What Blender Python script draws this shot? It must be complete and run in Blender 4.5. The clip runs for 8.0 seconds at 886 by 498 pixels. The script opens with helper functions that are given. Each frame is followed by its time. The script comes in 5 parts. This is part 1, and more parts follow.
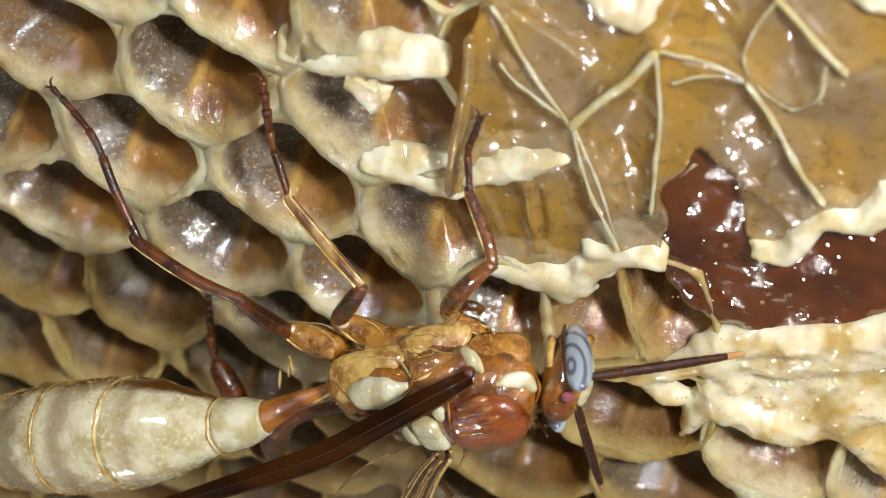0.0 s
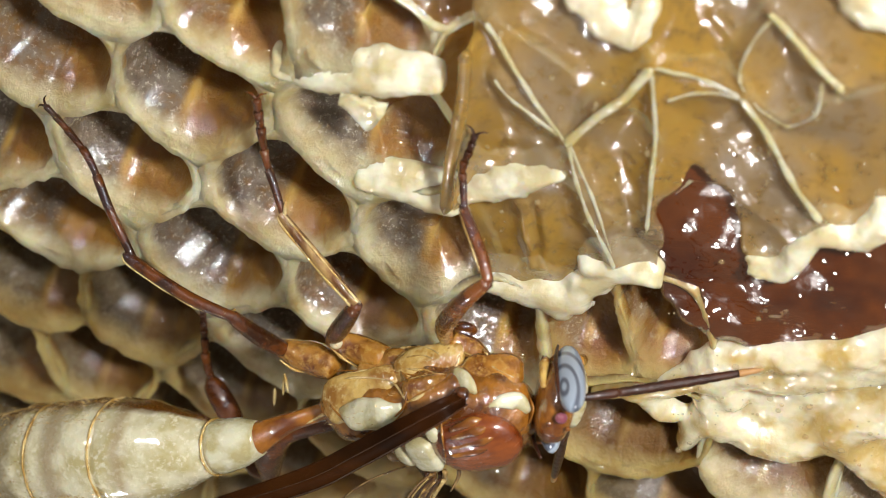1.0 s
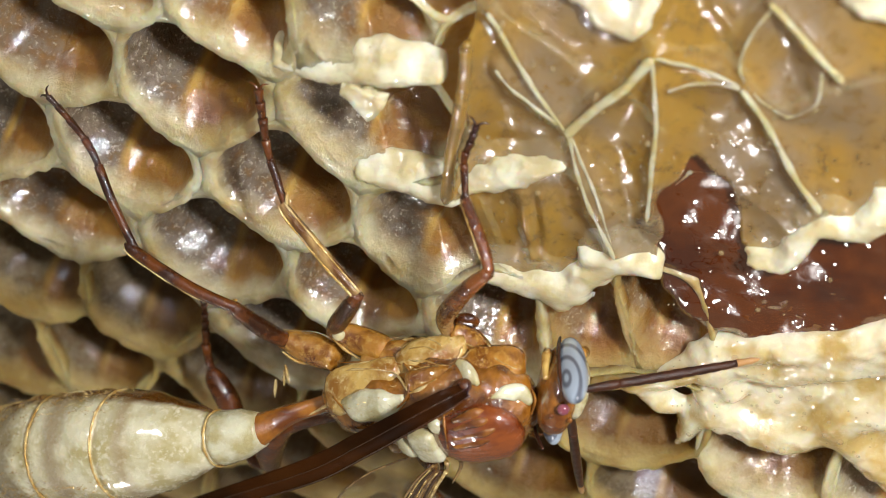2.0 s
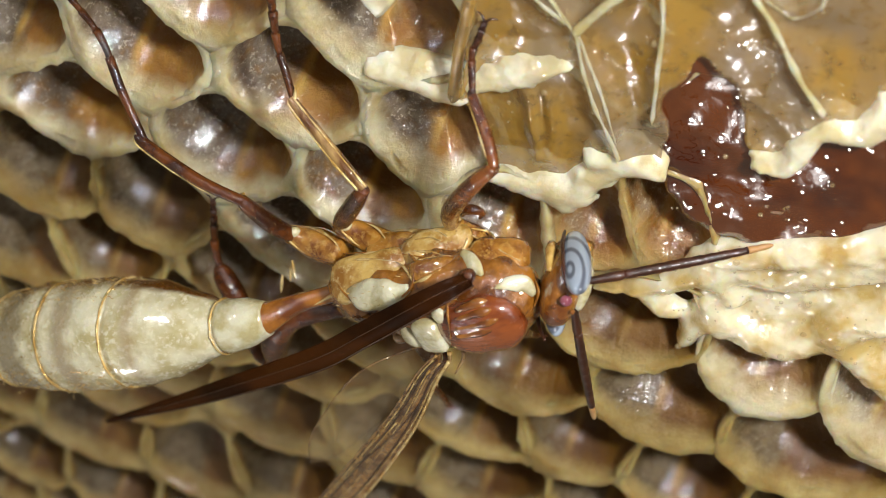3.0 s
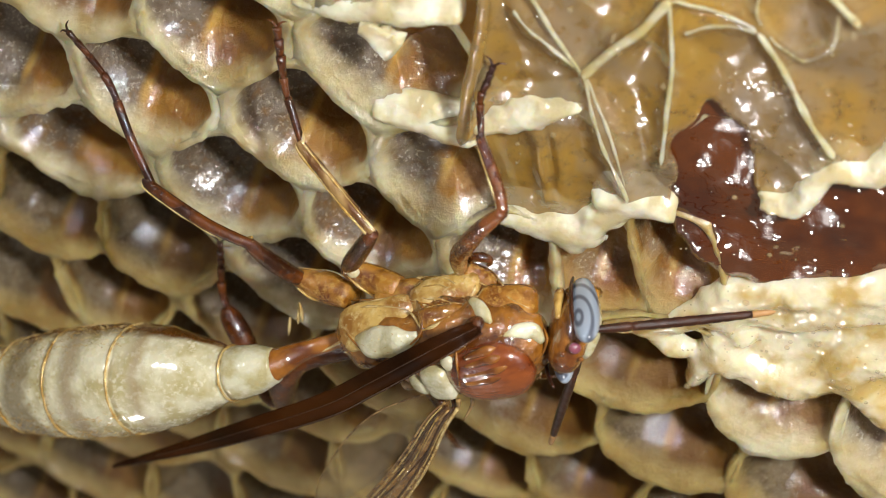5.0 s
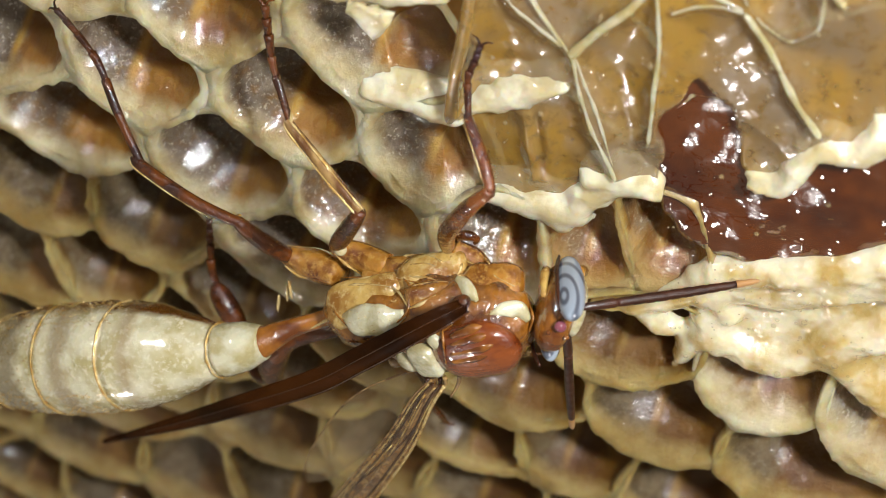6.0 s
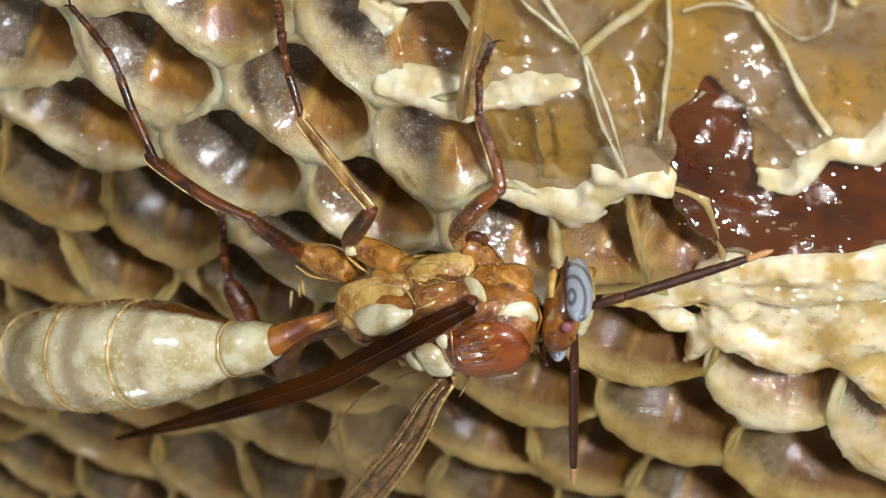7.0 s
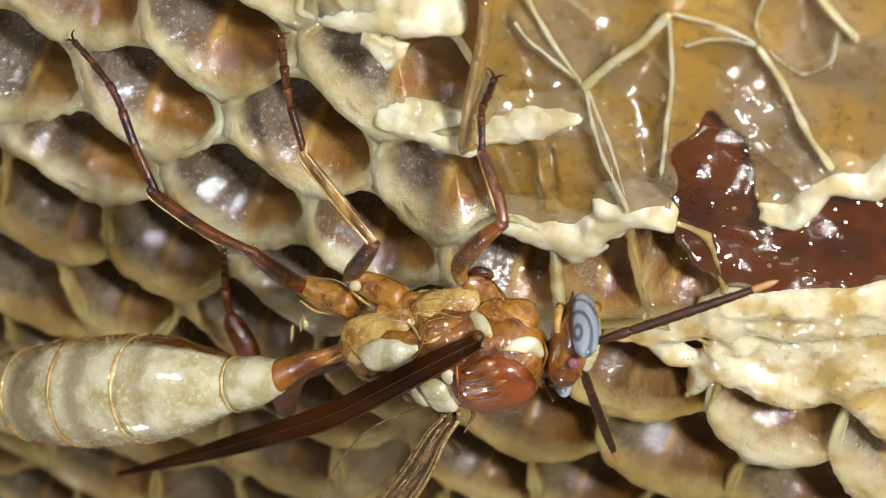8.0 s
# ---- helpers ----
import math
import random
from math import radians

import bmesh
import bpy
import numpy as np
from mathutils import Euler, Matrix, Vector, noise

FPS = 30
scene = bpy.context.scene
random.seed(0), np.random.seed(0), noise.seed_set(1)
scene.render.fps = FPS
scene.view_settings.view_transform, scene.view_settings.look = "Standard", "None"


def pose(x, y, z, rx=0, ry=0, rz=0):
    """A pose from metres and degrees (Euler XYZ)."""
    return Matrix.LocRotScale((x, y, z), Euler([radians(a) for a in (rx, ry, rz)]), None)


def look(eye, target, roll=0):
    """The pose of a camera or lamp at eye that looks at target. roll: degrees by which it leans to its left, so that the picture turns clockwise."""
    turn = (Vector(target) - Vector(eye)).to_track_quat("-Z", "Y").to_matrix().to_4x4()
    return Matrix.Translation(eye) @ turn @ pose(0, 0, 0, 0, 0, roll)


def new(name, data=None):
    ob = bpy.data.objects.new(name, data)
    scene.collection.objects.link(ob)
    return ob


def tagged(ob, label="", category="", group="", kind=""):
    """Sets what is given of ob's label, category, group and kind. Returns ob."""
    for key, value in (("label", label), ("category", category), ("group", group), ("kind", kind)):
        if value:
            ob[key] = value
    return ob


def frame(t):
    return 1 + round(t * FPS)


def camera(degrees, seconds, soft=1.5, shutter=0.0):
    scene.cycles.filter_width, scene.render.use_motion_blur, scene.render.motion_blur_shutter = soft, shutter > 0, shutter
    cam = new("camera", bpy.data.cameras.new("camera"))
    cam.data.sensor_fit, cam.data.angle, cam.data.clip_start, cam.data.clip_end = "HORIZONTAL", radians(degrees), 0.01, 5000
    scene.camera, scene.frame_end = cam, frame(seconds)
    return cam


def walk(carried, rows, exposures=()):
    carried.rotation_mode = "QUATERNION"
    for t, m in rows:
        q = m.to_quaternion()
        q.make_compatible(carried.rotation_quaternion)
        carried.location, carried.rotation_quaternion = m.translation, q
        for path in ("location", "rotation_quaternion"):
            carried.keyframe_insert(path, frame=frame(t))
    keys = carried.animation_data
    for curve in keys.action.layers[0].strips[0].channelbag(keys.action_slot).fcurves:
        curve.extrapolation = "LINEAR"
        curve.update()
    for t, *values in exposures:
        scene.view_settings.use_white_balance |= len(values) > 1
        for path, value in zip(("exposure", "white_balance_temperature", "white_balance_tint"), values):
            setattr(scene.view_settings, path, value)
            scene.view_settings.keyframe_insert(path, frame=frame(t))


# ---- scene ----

# ---------------------------------------------------------------- camera
cam = camera(32, 8.0, soft=0.5)
cam.data.dof.use_dof, cam.data.dof.focus_distance, cam.data.dof.aperture_fstop = True, 0.0595, 74
CAMERA_ROWS = [
    (0.0, pose(0.019566, 0.043775, 0.039922, -44.978, 17.550, -9.184)),
    (0.5, pose(0.019569, 0.043685, 0.039777, -44.657, 17.480, -9.220)),
    (1.0, pose(0.019506, 0.043824, 0.039664, -44.561, 17.334, -9.175)),
    (1.2, pose(0.019506, 0.043824, 0.039664, -44.540, 17.334, -9.175)),
    (2.3, pose(0.019509, 0.043665, 0.040127, -44.559, 17.515, -8.737)),
    (2.5, pose(0.019789, 0.043643, 0.040235, -46.437, 17.835, -8.619)),
    (3.0, pose(0.020200, 0.043127, 0.041062, -46.963, 18.726, -8.532)),
    (3.5, pose(0.019794, 0.043291, 0.040850, -46.281, 18.507, -8.595)),
    (4.0, pose(0.019830, 0.043308, 0.040829, -46.319, 18.539, -8.616)),
    (4.2, pose(0.019830, 0.043308, 0.040829, -46.104, 18.582, -8.664)),
    (5.3, pose(0.019675, 0.043581, 0.040719, -45.970, 18.389, -8.747)),
    (5.5, pose(0.019675, 0.043581, 0.040719, -45.266, 18.478, -8.841)),
    (6.0, pose(0.019989, 0.043837, 0.040546, -47.082, 18.372, -8.526)),
    (6.5, pose(0.020251, 0.043652, 0.040592, -47.162, 18.703, -8.321)),
    (7.0, pose(0.020239, 0.043961, 0.040705, -47.297, 18.908, -8.869)),
    (7.5, pose(0.020170, 0.043820, 0.040584, -46.960, 18.728, -8.489)),
    (8.0, pose(0.020065, 0.043935, 0.040678, -45.997, 18.905, -8.728)),
]

# ---------------------------------------------------------------- light
world = bpy.data.worlds.new("dim_room")
scene.world = world
world.use_nodes = True
world.node_tree.nodes["Background"].inputs["Color"].default_value = (1.0, 0.87, 0.68, 1)
world.node_tree.nodes["Background"].inputs["Strength"].default_value = 0.205

torch = bpy.data.lights.new("torch", "AREA")
torch.shape, torch.size, torch.energy = "DISK", 0.009, 0.067
torch.color = (1.0, 0.985, 0.975)
lamp = new("torch", torch)
lamp.matrix_world = look((0.045, 0.047, 0.034), (0.005, 0.002, 0))
# unseen lamp added on the far side to make glints on level surfaces
far_glint = bpy.data.lights.new("far_glint_lamp", "AREA")
far_glint.shape, far_glint.size, far_glint.energy = "DISK", 0.020, 0.085
far_glint.color = (1.0, 0.97, 0.94)
lamp = new("far_glint_lamp", far_glint)
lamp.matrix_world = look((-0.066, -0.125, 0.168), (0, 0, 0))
# unseen light added to set the highlight on the gaster
gaster_glint = bpy.data.lights.new("gaster_glint_light", "AREA")
gaster_glint.shape, gaster_glint.size, gaster_glint.energy = "DISK", 0.009, 0.018
gaster_glint.color = (0.93, 0.96, 1.0)
lamp = new("gaster_glint_light", gaster_glint)
lamp.matrix_world = look((-0.040, 0.088, 0.040), (0, 0, 0))
scene.view_settings.exposure = 0.0

# ---------------------------------------------------------------- materials
MM = 0.001


def ramp_between(nt, fac, a, b, lo=0.40, hi=0.60):
    r = nt.nodes.new("ShaderNodeValToRGB")
    r.color_ramp.elements[0].position, r.color_ramp.elements[1].position = lo, hi
    r.color_ramp.elements[0].color, r.color_ramp.elements[1].color = (*a, 1), (*b, 1)
    nt.links.new(fac, r.inputs[0])
    return r.outputs[0]


def noise_tex(nt, coord, scale, detail=4, rough=0.55, stretch=None):
    if stretch:
        m = nt.nodes.new("ShaderNodeMapping")
        m.inputs["Scale"].default_value = stretch
        nt.links.new(coord, m.inputs[0])
        coord = m.outputs[0]
    n = nt.nodes.new("ShaderNodeTexNoise")
    n.inputs["Scale"].default_value, n.inputs["Detail"].default_value = scale, detail
    n.inputs["Roughness"].default_value = rough
    nt.links.new(coord, n.inputs["Vector"])
    return n.outputs["Fac"]


def surface(name, a, b, c=None, coarse=0.6, fine=6.0, rough=0.35, bump=0.25, coat=0.0, sss=0.0, radius=0.6,
            trans=0.0, ior=1.45, spec=0.5, metal=0.0, stretch=None, alpha=1.0, bump_scale=1.0, coat_rough=0.06, rough_var=0.12, vary=0.0, wet=0.0, wet_scale=1.6, wet_detail=2, glow=0.0, glow_tint=(0.8, 0.42, 0.08), wall_tint=None):
    """Two tones a, b in patches, flecked with c; scales in patches per millimetre; bump in tenths of a millimetre."""
    m = bpy.data.materials.new(name)
    m.use_nodes = True
    nt = m.node_tree
    p = nt.nodes["Principled BSDF"]
    coord = nt.nodes.new("ShaderNodeTexCoord").outputs["Object"]
    col = ramp_between(nt, noise_tex(nt, coord, coarse / MM, 3, stretch=stretch), a, b)
    fine_out = noise_tex(nt, coord, fine / MM, 5, 0.65, stretch)
    if c:
        mix = nt.nodes.new("ShaderNodeMix")
        mix.data_type = "RGBA"
        nt.links.new(ramp_between(nt, fine_out, (0, 0, 0), (1, 1, 1), 0.50, 0.68), mix.inputs["Factor"])
        nt.links.new(col, mix.inputs["A"])
        mix.inputs["B"].default_value = (*c, 1)
        col = mix.outputs["Result"]
    if vary:
        info = nt.nodes.new("ShaderNodeObjectInfo")
        hsv = nt.nodes.new("ShaderNodeHueSaturation")
        mp = nt.nodes.new("ShaderNodeMapRange")
        mp.inputs["To Min"].default_value, mp.inputs["To Max"].default_value = 1 - vary, 1 + vary
        nt.links.new(info.outputs["Random"], mp.inputs["Value"])
        nt.links.new(mp.outputs[0], hsv.inputs["Value"])
        nt.links.new(col, hsv.inputs["Color"])
        col = hsv.outputs[0]
    if wall_tint:
        # wax darkens from mouth inward, ragged border: honey tint plus painted depth shade
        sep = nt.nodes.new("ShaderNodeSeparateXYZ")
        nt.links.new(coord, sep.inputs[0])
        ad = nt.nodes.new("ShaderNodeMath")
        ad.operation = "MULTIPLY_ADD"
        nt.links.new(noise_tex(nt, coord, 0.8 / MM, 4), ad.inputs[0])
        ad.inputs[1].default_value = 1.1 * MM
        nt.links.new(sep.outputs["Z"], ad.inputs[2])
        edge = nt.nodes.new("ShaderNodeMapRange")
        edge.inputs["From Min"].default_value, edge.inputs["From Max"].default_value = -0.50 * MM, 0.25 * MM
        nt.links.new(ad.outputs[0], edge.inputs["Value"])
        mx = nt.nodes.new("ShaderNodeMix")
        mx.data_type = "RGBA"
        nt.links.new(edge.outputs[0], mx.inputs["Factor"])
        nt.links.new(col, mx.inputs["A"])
        mx.inputs["B"].default_value = (*wall_tint, 1)
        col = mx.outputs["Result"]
    nt.links.new(col, p.inputs["Base Color"])
    mr = nt.nodes.new("ShaderNodeMapRange")
    mr.inputs["To Min"].default_value, mr.inputs["To Max"].default_value = max(0.02, rough - rough_var), min(1, rough + rough_var)
    nt.links.new(fine_out, mr.inputs["Value"])
    nt.links.new(mr.outputs[0], p.inputs["Roughness"])
    if bump:
        bn = nt.nodes.new("ShaderNodeBump")
        bn.inputs["Strength"].default_value, bn.inputs["Distance"].default_value = min(1.0, bump), 0.1 * MM * bump_scale
        nt.links.new(fine_out, bn.inputs["Height"])
        nt.links.new(bn.outputs[0], p.inputs["Normal"])
    if wet:
        wn = nt.nodes.new("ShaderNodeBump")
        wn.inputs["Strength"].default_value, wn.inputs["Distance"].default_value = 1.0, 0.1 * MM * wet
        nt.links.new(noise_tex(nt, coord, wet_scale / MM, wet_detail, 0.5), wn.inputs["Height"])
        nt.links.new(wn.outputs[0], p.inputs["Coat Normal"])
    p.inputs["Metallic"].default_value, p.inputs["IOR"].default_value = metal, ior
    p.inputs["Specular IOR Level"].default_value = spec
    p.inputs["Coat Weight"].default_value, p.inputs["Coat Roughness"].default_value = coat, coat_rough
    p.inputs["Coat IOR"].default_value = 1.85 if wet else 1.5
    p.inputs["Transmission Weight"].default_value, p.inputs["Alpha"].default_value = trans, alpha
    if sss:
        p.inputs["Subsurface Weight"].default_value = sss
        p.inputs["Subsurface Radius"].default_value = (1.0, 0.62, 0.28)
        p.inputs["Subsurface Scale"].default_value = radius * MM
    if glow:
        tr = nt.nodes.new("ShaderNodeBsdfTranslucent")
        tr.inputs["Color"].default_value = (*glow_tint, 1)
        ms = nt.nodes.new("ShaderNodeMixShader")
        ms.inputs[0].default_value = glow
        nt.links.new(p.outputs[0], ms.inputs[1])
        nt.links.new(tr.outputs[0], ms.inputs[2])
        nt.links.new(ms.outputs[0], nt.nodes["Material Output"].inputs["Surface"])
    return m


WAX = surface("cream_wax", (0.44, 0.345, 0.145), (0.62, 0.565, 0.365), None, coarse=0.33, fine=1.8, rough=0.36, bump=0.35, sss=0.3, radius=1.0, coat=1.0, coat_rough=0.05, wet=1.0, wet_scale=2.0, vary=0.06, glow=0.25, glow_tint=(0.85, 0.66, 0.28))
WAX_PALE = surface("pale_torn_wax", (0.60, 0.51, 0.29), (0.82, 0.78, 0.60), None, coarse=0.6, fine=2.6, rough=0.30, bump=0.6, sss=0.5, radius=0.9, coat=1.0, coat_rough=0.05, wet=1.7, wet_scale=1.5, wet_detail=3)
FLOOR = surface("brown_cell_floor", (0.14, 0.060, 0.007), (0.25, 0.145, 0.04), None, coarse=0.3, fine=3.0, rough=0.28, bump=0.3, coat=1.0, coat_rough=0.03, wet=1.3, wet_scale=2.4, vary=0.25, glow=0.45, glow_tint=(0.80, 0.48, 0.10))
FLOOR_GREY = surface("grey_wall_pale_mouth", (0.17, 0.115, 0.05), (0.26, 0.208, 0.138), None, coarse=0.3, fine=2.6, rough=0.28, bump=0.25, coat=1.0, coat_rough=0.03, wet=1.3, wet_scale=2.0, vary=0.12, glow=0.4, glow_tint=(0.80, 0.55, 0.2), wall_tint=(0.5, 0.43, 0.24))
HONEY_FILM = surface("honey_film", (0.42, 0.245, 0.042), (0.30, 0.215, 0.12), (0.24, 0.145, 0.04), coarse=0.25, fine=1.6, rough=0.22, bump=0.5, coat=1.0, coat_rough=0.04, sss=0.2, radius=1.2, wet=1.2, wet_scale=0.9, wet_detail=3, alpha=0.66)
HONEY_DARK = surface("dark_honey", (0.048, 0.0075, 0.0008), (0.115, 0.026, 0.0022), None, coarse=0.3, fine=1.2, rough=0.16, bump=0.2, bump_scale=1.5, coat=1.0, coat_rough=0.04, wet=2.6, wet_scale=0.85, wet_detail=2)
RIDGE = surface("clear_yellow_wax", (0.66, 0.55, 0.26), (0.84, 0.77, 0.52), None, coarse=0.8, fine=2.5, rough=0.2, bump=0.2, coat=1.0, coat_rough=0.05, sss=0.5, radius=0.8, wet=1.0, wet_scale=1.6, alpha=0.6)
HONEY_BEAD = surface("honey_bead", (0.40, 0.28, 0.11), (0.55, 0.45, 0.25), None, rough=0.15, bump=0.0, coat=1.0, coat_rough=0.16, rough_var=0.0, alpha=0.3, wet=0.01)
WAX_WET = surface("wet_white_wax", (0.52, 0.37, 0.13), (0.78, 0.71, 0.50), None, coarse=0.5, fine=2.2, rough=0.26, bump=0.6, coat=1.0, coat_rough=0.06, sss=0.6, radius=1.2, wet=1.7, wet_scale=1.2, wet_detail=3)
CUTICLE = surface("orange_cuticle", (0.14, 0.036, 0.003), (0.40, 0.175, 0.022), (0.48, 0.26, 0.05), coarse=1.0, fine=3.2, rough=0.22, bump=0.9, coat=1.0, coat_rough=0.05, wet=1.3, wet_scale=2.0)
YELLOW_CUT = surface("yellow_orange_cuticle", (0.28, 0.115, 0.011), (0.58, 0.38, 0.10), (0.64, 0.47, 0.18), coarse=0.9, fine=3.2, rough=0.22, bump=0.9, coat=1.0, coat_rough=0.05, wet=1.3, wet_scale=2.0)
DARK_CUT = surface("brown_cuticle", (0.10, 0.027, 0.002), (0.34, 0.13, 0.014), None, coarse=0.8, fine=4, rough=0.24, bump=0.6, coat=1.0, coat_rough=0.05, wet=1.2, wet_scale=2)
GOLD = surface("gold_hair_and_glint", (0.62, 0.36, 0.08), (0.92, 0.70, 0.30), None, coarse=1.5, fine=8, rough=0.22, bump=0.6, coat=1.0, metal=0.5, wet=2, wet_scale=4)
AMBER_CUT = surface("amber_cuticle", (0.13, 0.032, 0.003), (0.36, 0.13, 0.014), None, coarse=0.7, fine=4, rough=0.22, bump=0.5, coat=1.0, coat_rough=0.05, wet=0.9, wet_scale=2)
RED = surface("red_brown_cuticle", (0.10, 0.014, 0.002), (0.26, 0.06, 0.009), None, coarse=0.9, fine=3, rough=0.24, bump=0.7, coat=1.0, coat_rough=0.06, wet=0.9, wet_scale=1.8, stretch=(0.4, 1, 1))
CREAM = surface("cream_cuticle", (0.46, 0.40, 0.20), (0.66, 0.64, 0.46), None, coarse=0.9, fine=4, rough=0.26, bump=0.5, coat=1.0, sss=0.2, radius=0.3, wet=0.8, wet_scale=2)
DARK_LEG = surface("dark_red_brown_leg", (0.028, 0.006, 0.0008), (0.12, 0.032, 0.004), None, coarse=0.9, fine=4, rough=0.24, bump=0.7, coat=0.35, coat_rough=0.06, wet=0.8, wet_scale=3)
LEG_RED = surface("red_brown_leg", (0.06, 0.011, 0.0012), (0.22, 0.06, 0.007), None, coarse=0.9, fine=4, rough=0.24, bump=0.6, coat=1.0, coat_rough=0.06, wet=0.8, wet_scale=3)
GOLD_LEG = surface("golden_brown_leg", (0.13, 0.048, 0.009), (0.42, 0.26, 0.09), None, coarse=1.4, fine=4, rough=0.24, bump=0.7, coat=1.0, coat_rough=0.05, wet=1.2, wet_scale=3, stretch=(1, 0.4, 0.4))
DARK_ANT = surface("dark_antenna", (0.022, 0.006, 0.003), (0.055, 0.016, 0.006), None, coarse=1, fine=12, rough=0.35, bump=0.4, coat=0.25)
TIP_ANT = surface("orange_antenna_tip", (0.42, 0.22, 0.08), (0.5, 0.3, 0.14), None, coarse=1, fine=12, rough=0.35, bump=0.3, coat=0.5)
WING_DARK = surface("dark_brown_wing", (0.015, 0.004, 0.0005), (0.062, 0.018, 0.0024), None, coarse=0.35, fine=2, rough=0.5, bump=0.3, spec=0.08, coat=0.0, stretch=(0.25, 1, 1), alpha=0.88)
WING_CLEAR = surface("amber_clear_wing", (0.10, 0.034, 0.005), (0.36, 0.17, 0.038), (0.50, 0.32, 0.12), coarse=0.9, fine=2.5, rough=0.22, bump=0.8, coat=1.0, alpha=0.82, wet=1.4, wet_scale=1.5)
HIND_CLEAR = surface("clear_hindwing", (0.24, 0.15, 0.06), (0.36, 0.26, 0.13), None, coarse=0.6, fine=4, rough=0.2, bump=0.3, coat=1.0, alpha=0.22)
VEIN = surface("wing_vein", (0.025, 0.007, 0.002), (0.06, 0.02, 0.006), None, coarse=1, fine=8, rough=0.3, bump=0.3, coat=0.8)


def cell_wax(name, lip, grey, amber, rib, fleck, wet=1.6, shine=1.0):
    """Wax of one comb cell. The mesh's colour layer sets its tints: red the silver-grey side, green the rib in the
    corner, blue the pale mouth. Lit mouth, shaded depth and the grey side's glints are put into the colour.
    """
    m = bpy.data.materials.new(name)
    m.use_nodes = True
    nt = m.node_tree
    p = nt.nodes["Principled BSDF"]
    info = nt.nodes.new("ShaderNodeObjectInfo")
    add = nt.nodes.new("ShaderNodeVectorMath")
    nt.links.new(nt.nodes.new("ShaderNodeTexCoord").outputs["Object"], add.inputs[0])
    nt.links.new(info.outputs["Location"], add.inputs[1])
    coord = add.outputs[0]
    sep = nt.nodes.new("ShaderNodeSeparateColor")
    att = nt.nodes.new("ShaderNodeAttribute")
    att.attribute_name = "wall_tint"
    nt.links.new(att.outputs["Color"], sep.inputs[0])
    coarse, mid, fine = noise_tex(nt, coord, 0.45 / MM, 4), noise_tex(nt, coord, 1.7 / MM, 5, 0.6), noise_tex(nt, coord, 5.5 / MM, 5, 0.68)

    def math_node(op, a, b, c=None):
        n = nt.nodes.new("ShaderNodeMath")
        n.operation, n.use_clamp = op, False
        for i, v in enumerate((a, b, c)):
            if v is None:
                continue
            if isinstance(v, (int, float)):
                n.inputs[i].default_value = v
            else:
                nt.links.new(v, n.inputs[i])
        return n.outputs[0]

    def mask(channel, spread, lo, hi):
        return ramp_between(nt, math_node("MULTIPLY_ADD", math_node("SUBTRACT", mid, 0.5), spread, channel), (0, 0, 0), (1, 1, 1), lo, hi)

    def mix(fac, a, b):
        n = nt.nodes.new("ShaderNodeMix")
        n.data_type = "RGBA"
        for socket, v in (("Factor", fac), ("A", a), ("B", b)):
            if isinstance(v, tuple):
                n.inputs[socket].default_value = (*v, 1)
            else:
                nt.links.new(v, n.inputs[socket])
        return n.outputs["Result"]

    # pale flecks painted in place of glints on the grey side
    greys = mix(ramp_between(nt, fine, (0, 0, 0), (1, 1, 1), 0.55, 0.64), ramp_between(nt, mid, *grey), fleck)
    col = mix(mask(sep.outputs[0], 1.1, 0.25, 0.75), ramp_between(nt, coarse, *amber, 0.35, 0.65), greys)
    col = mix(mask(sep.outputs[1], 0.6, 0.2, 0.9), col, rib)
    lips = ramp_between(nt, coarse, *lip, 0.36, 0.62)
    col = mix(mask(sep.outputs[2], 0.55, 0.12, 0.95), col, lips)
    hsv = nt.nodes.new("ShaderNodeHueSaturation")
    nt.links.new(math_node("MULTIPLY_ADD", info.outputs["Random"], 0.24, 0.88), hsv.inputs["Value"])
    nt.links.new(col, hsv.inputs["Color"])
    nt.links.new(hsv.outputs[0], p.inputs["Base Color"])
    nt.links.new(math_node("MULTIPLY_ADD", fine, 0.35, 0.16), p.inputs["Roughness"])
    bump = nt.nodes.new("ShaderNodeBump")
    bump.inputs["Strength"].default_value, bump.inputs["Distance"].default_value = 0.9, 0.10 * MM
    nt.links.new(math_node("ADD", fine, math_node("MULTIPLY", mid, 1.2)), bump.inputs["Height"])
    nt.links.new(bump.outputs[0], p.inputs["Normal"])
    gloss = nt.nodes.new("ShaderNodeBump")
    gloss.inputs["Strength"].default_value, gloss.inputs["Distance"].default_value = 1.0, 0.1 * MM * wet
    nt.links.new(noise_tex(nt, coord, 2.6 / MM, 3, 0.6), gloss.inputs["Height"])
    nt.links.new(gloss.outputs[0], p.inputs["Coat Normal"])
    p.inputs["Coat Weight"].default_value, p.inputs["Coat Roughness"].default_value = shine, 0.05
    p.inputs["Coat IOR"].default_value = 1.7
    p.inputs["Subsurface Weight"].default_value = 0.65
    p.inputs["Subsurface Radius"].default_value = (1.0, 0.55, 0.2)
    p.inputs["Subsurface Scale"].default_value = 1.8 * MM
    return m


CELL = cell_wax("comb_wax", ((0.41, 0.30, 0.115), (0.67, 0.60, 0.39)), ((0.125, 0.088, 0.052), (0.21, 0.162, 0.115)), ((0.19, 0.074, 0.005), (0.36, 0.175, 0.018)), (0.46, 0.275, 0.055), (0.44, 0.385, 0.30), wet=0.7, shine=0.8)
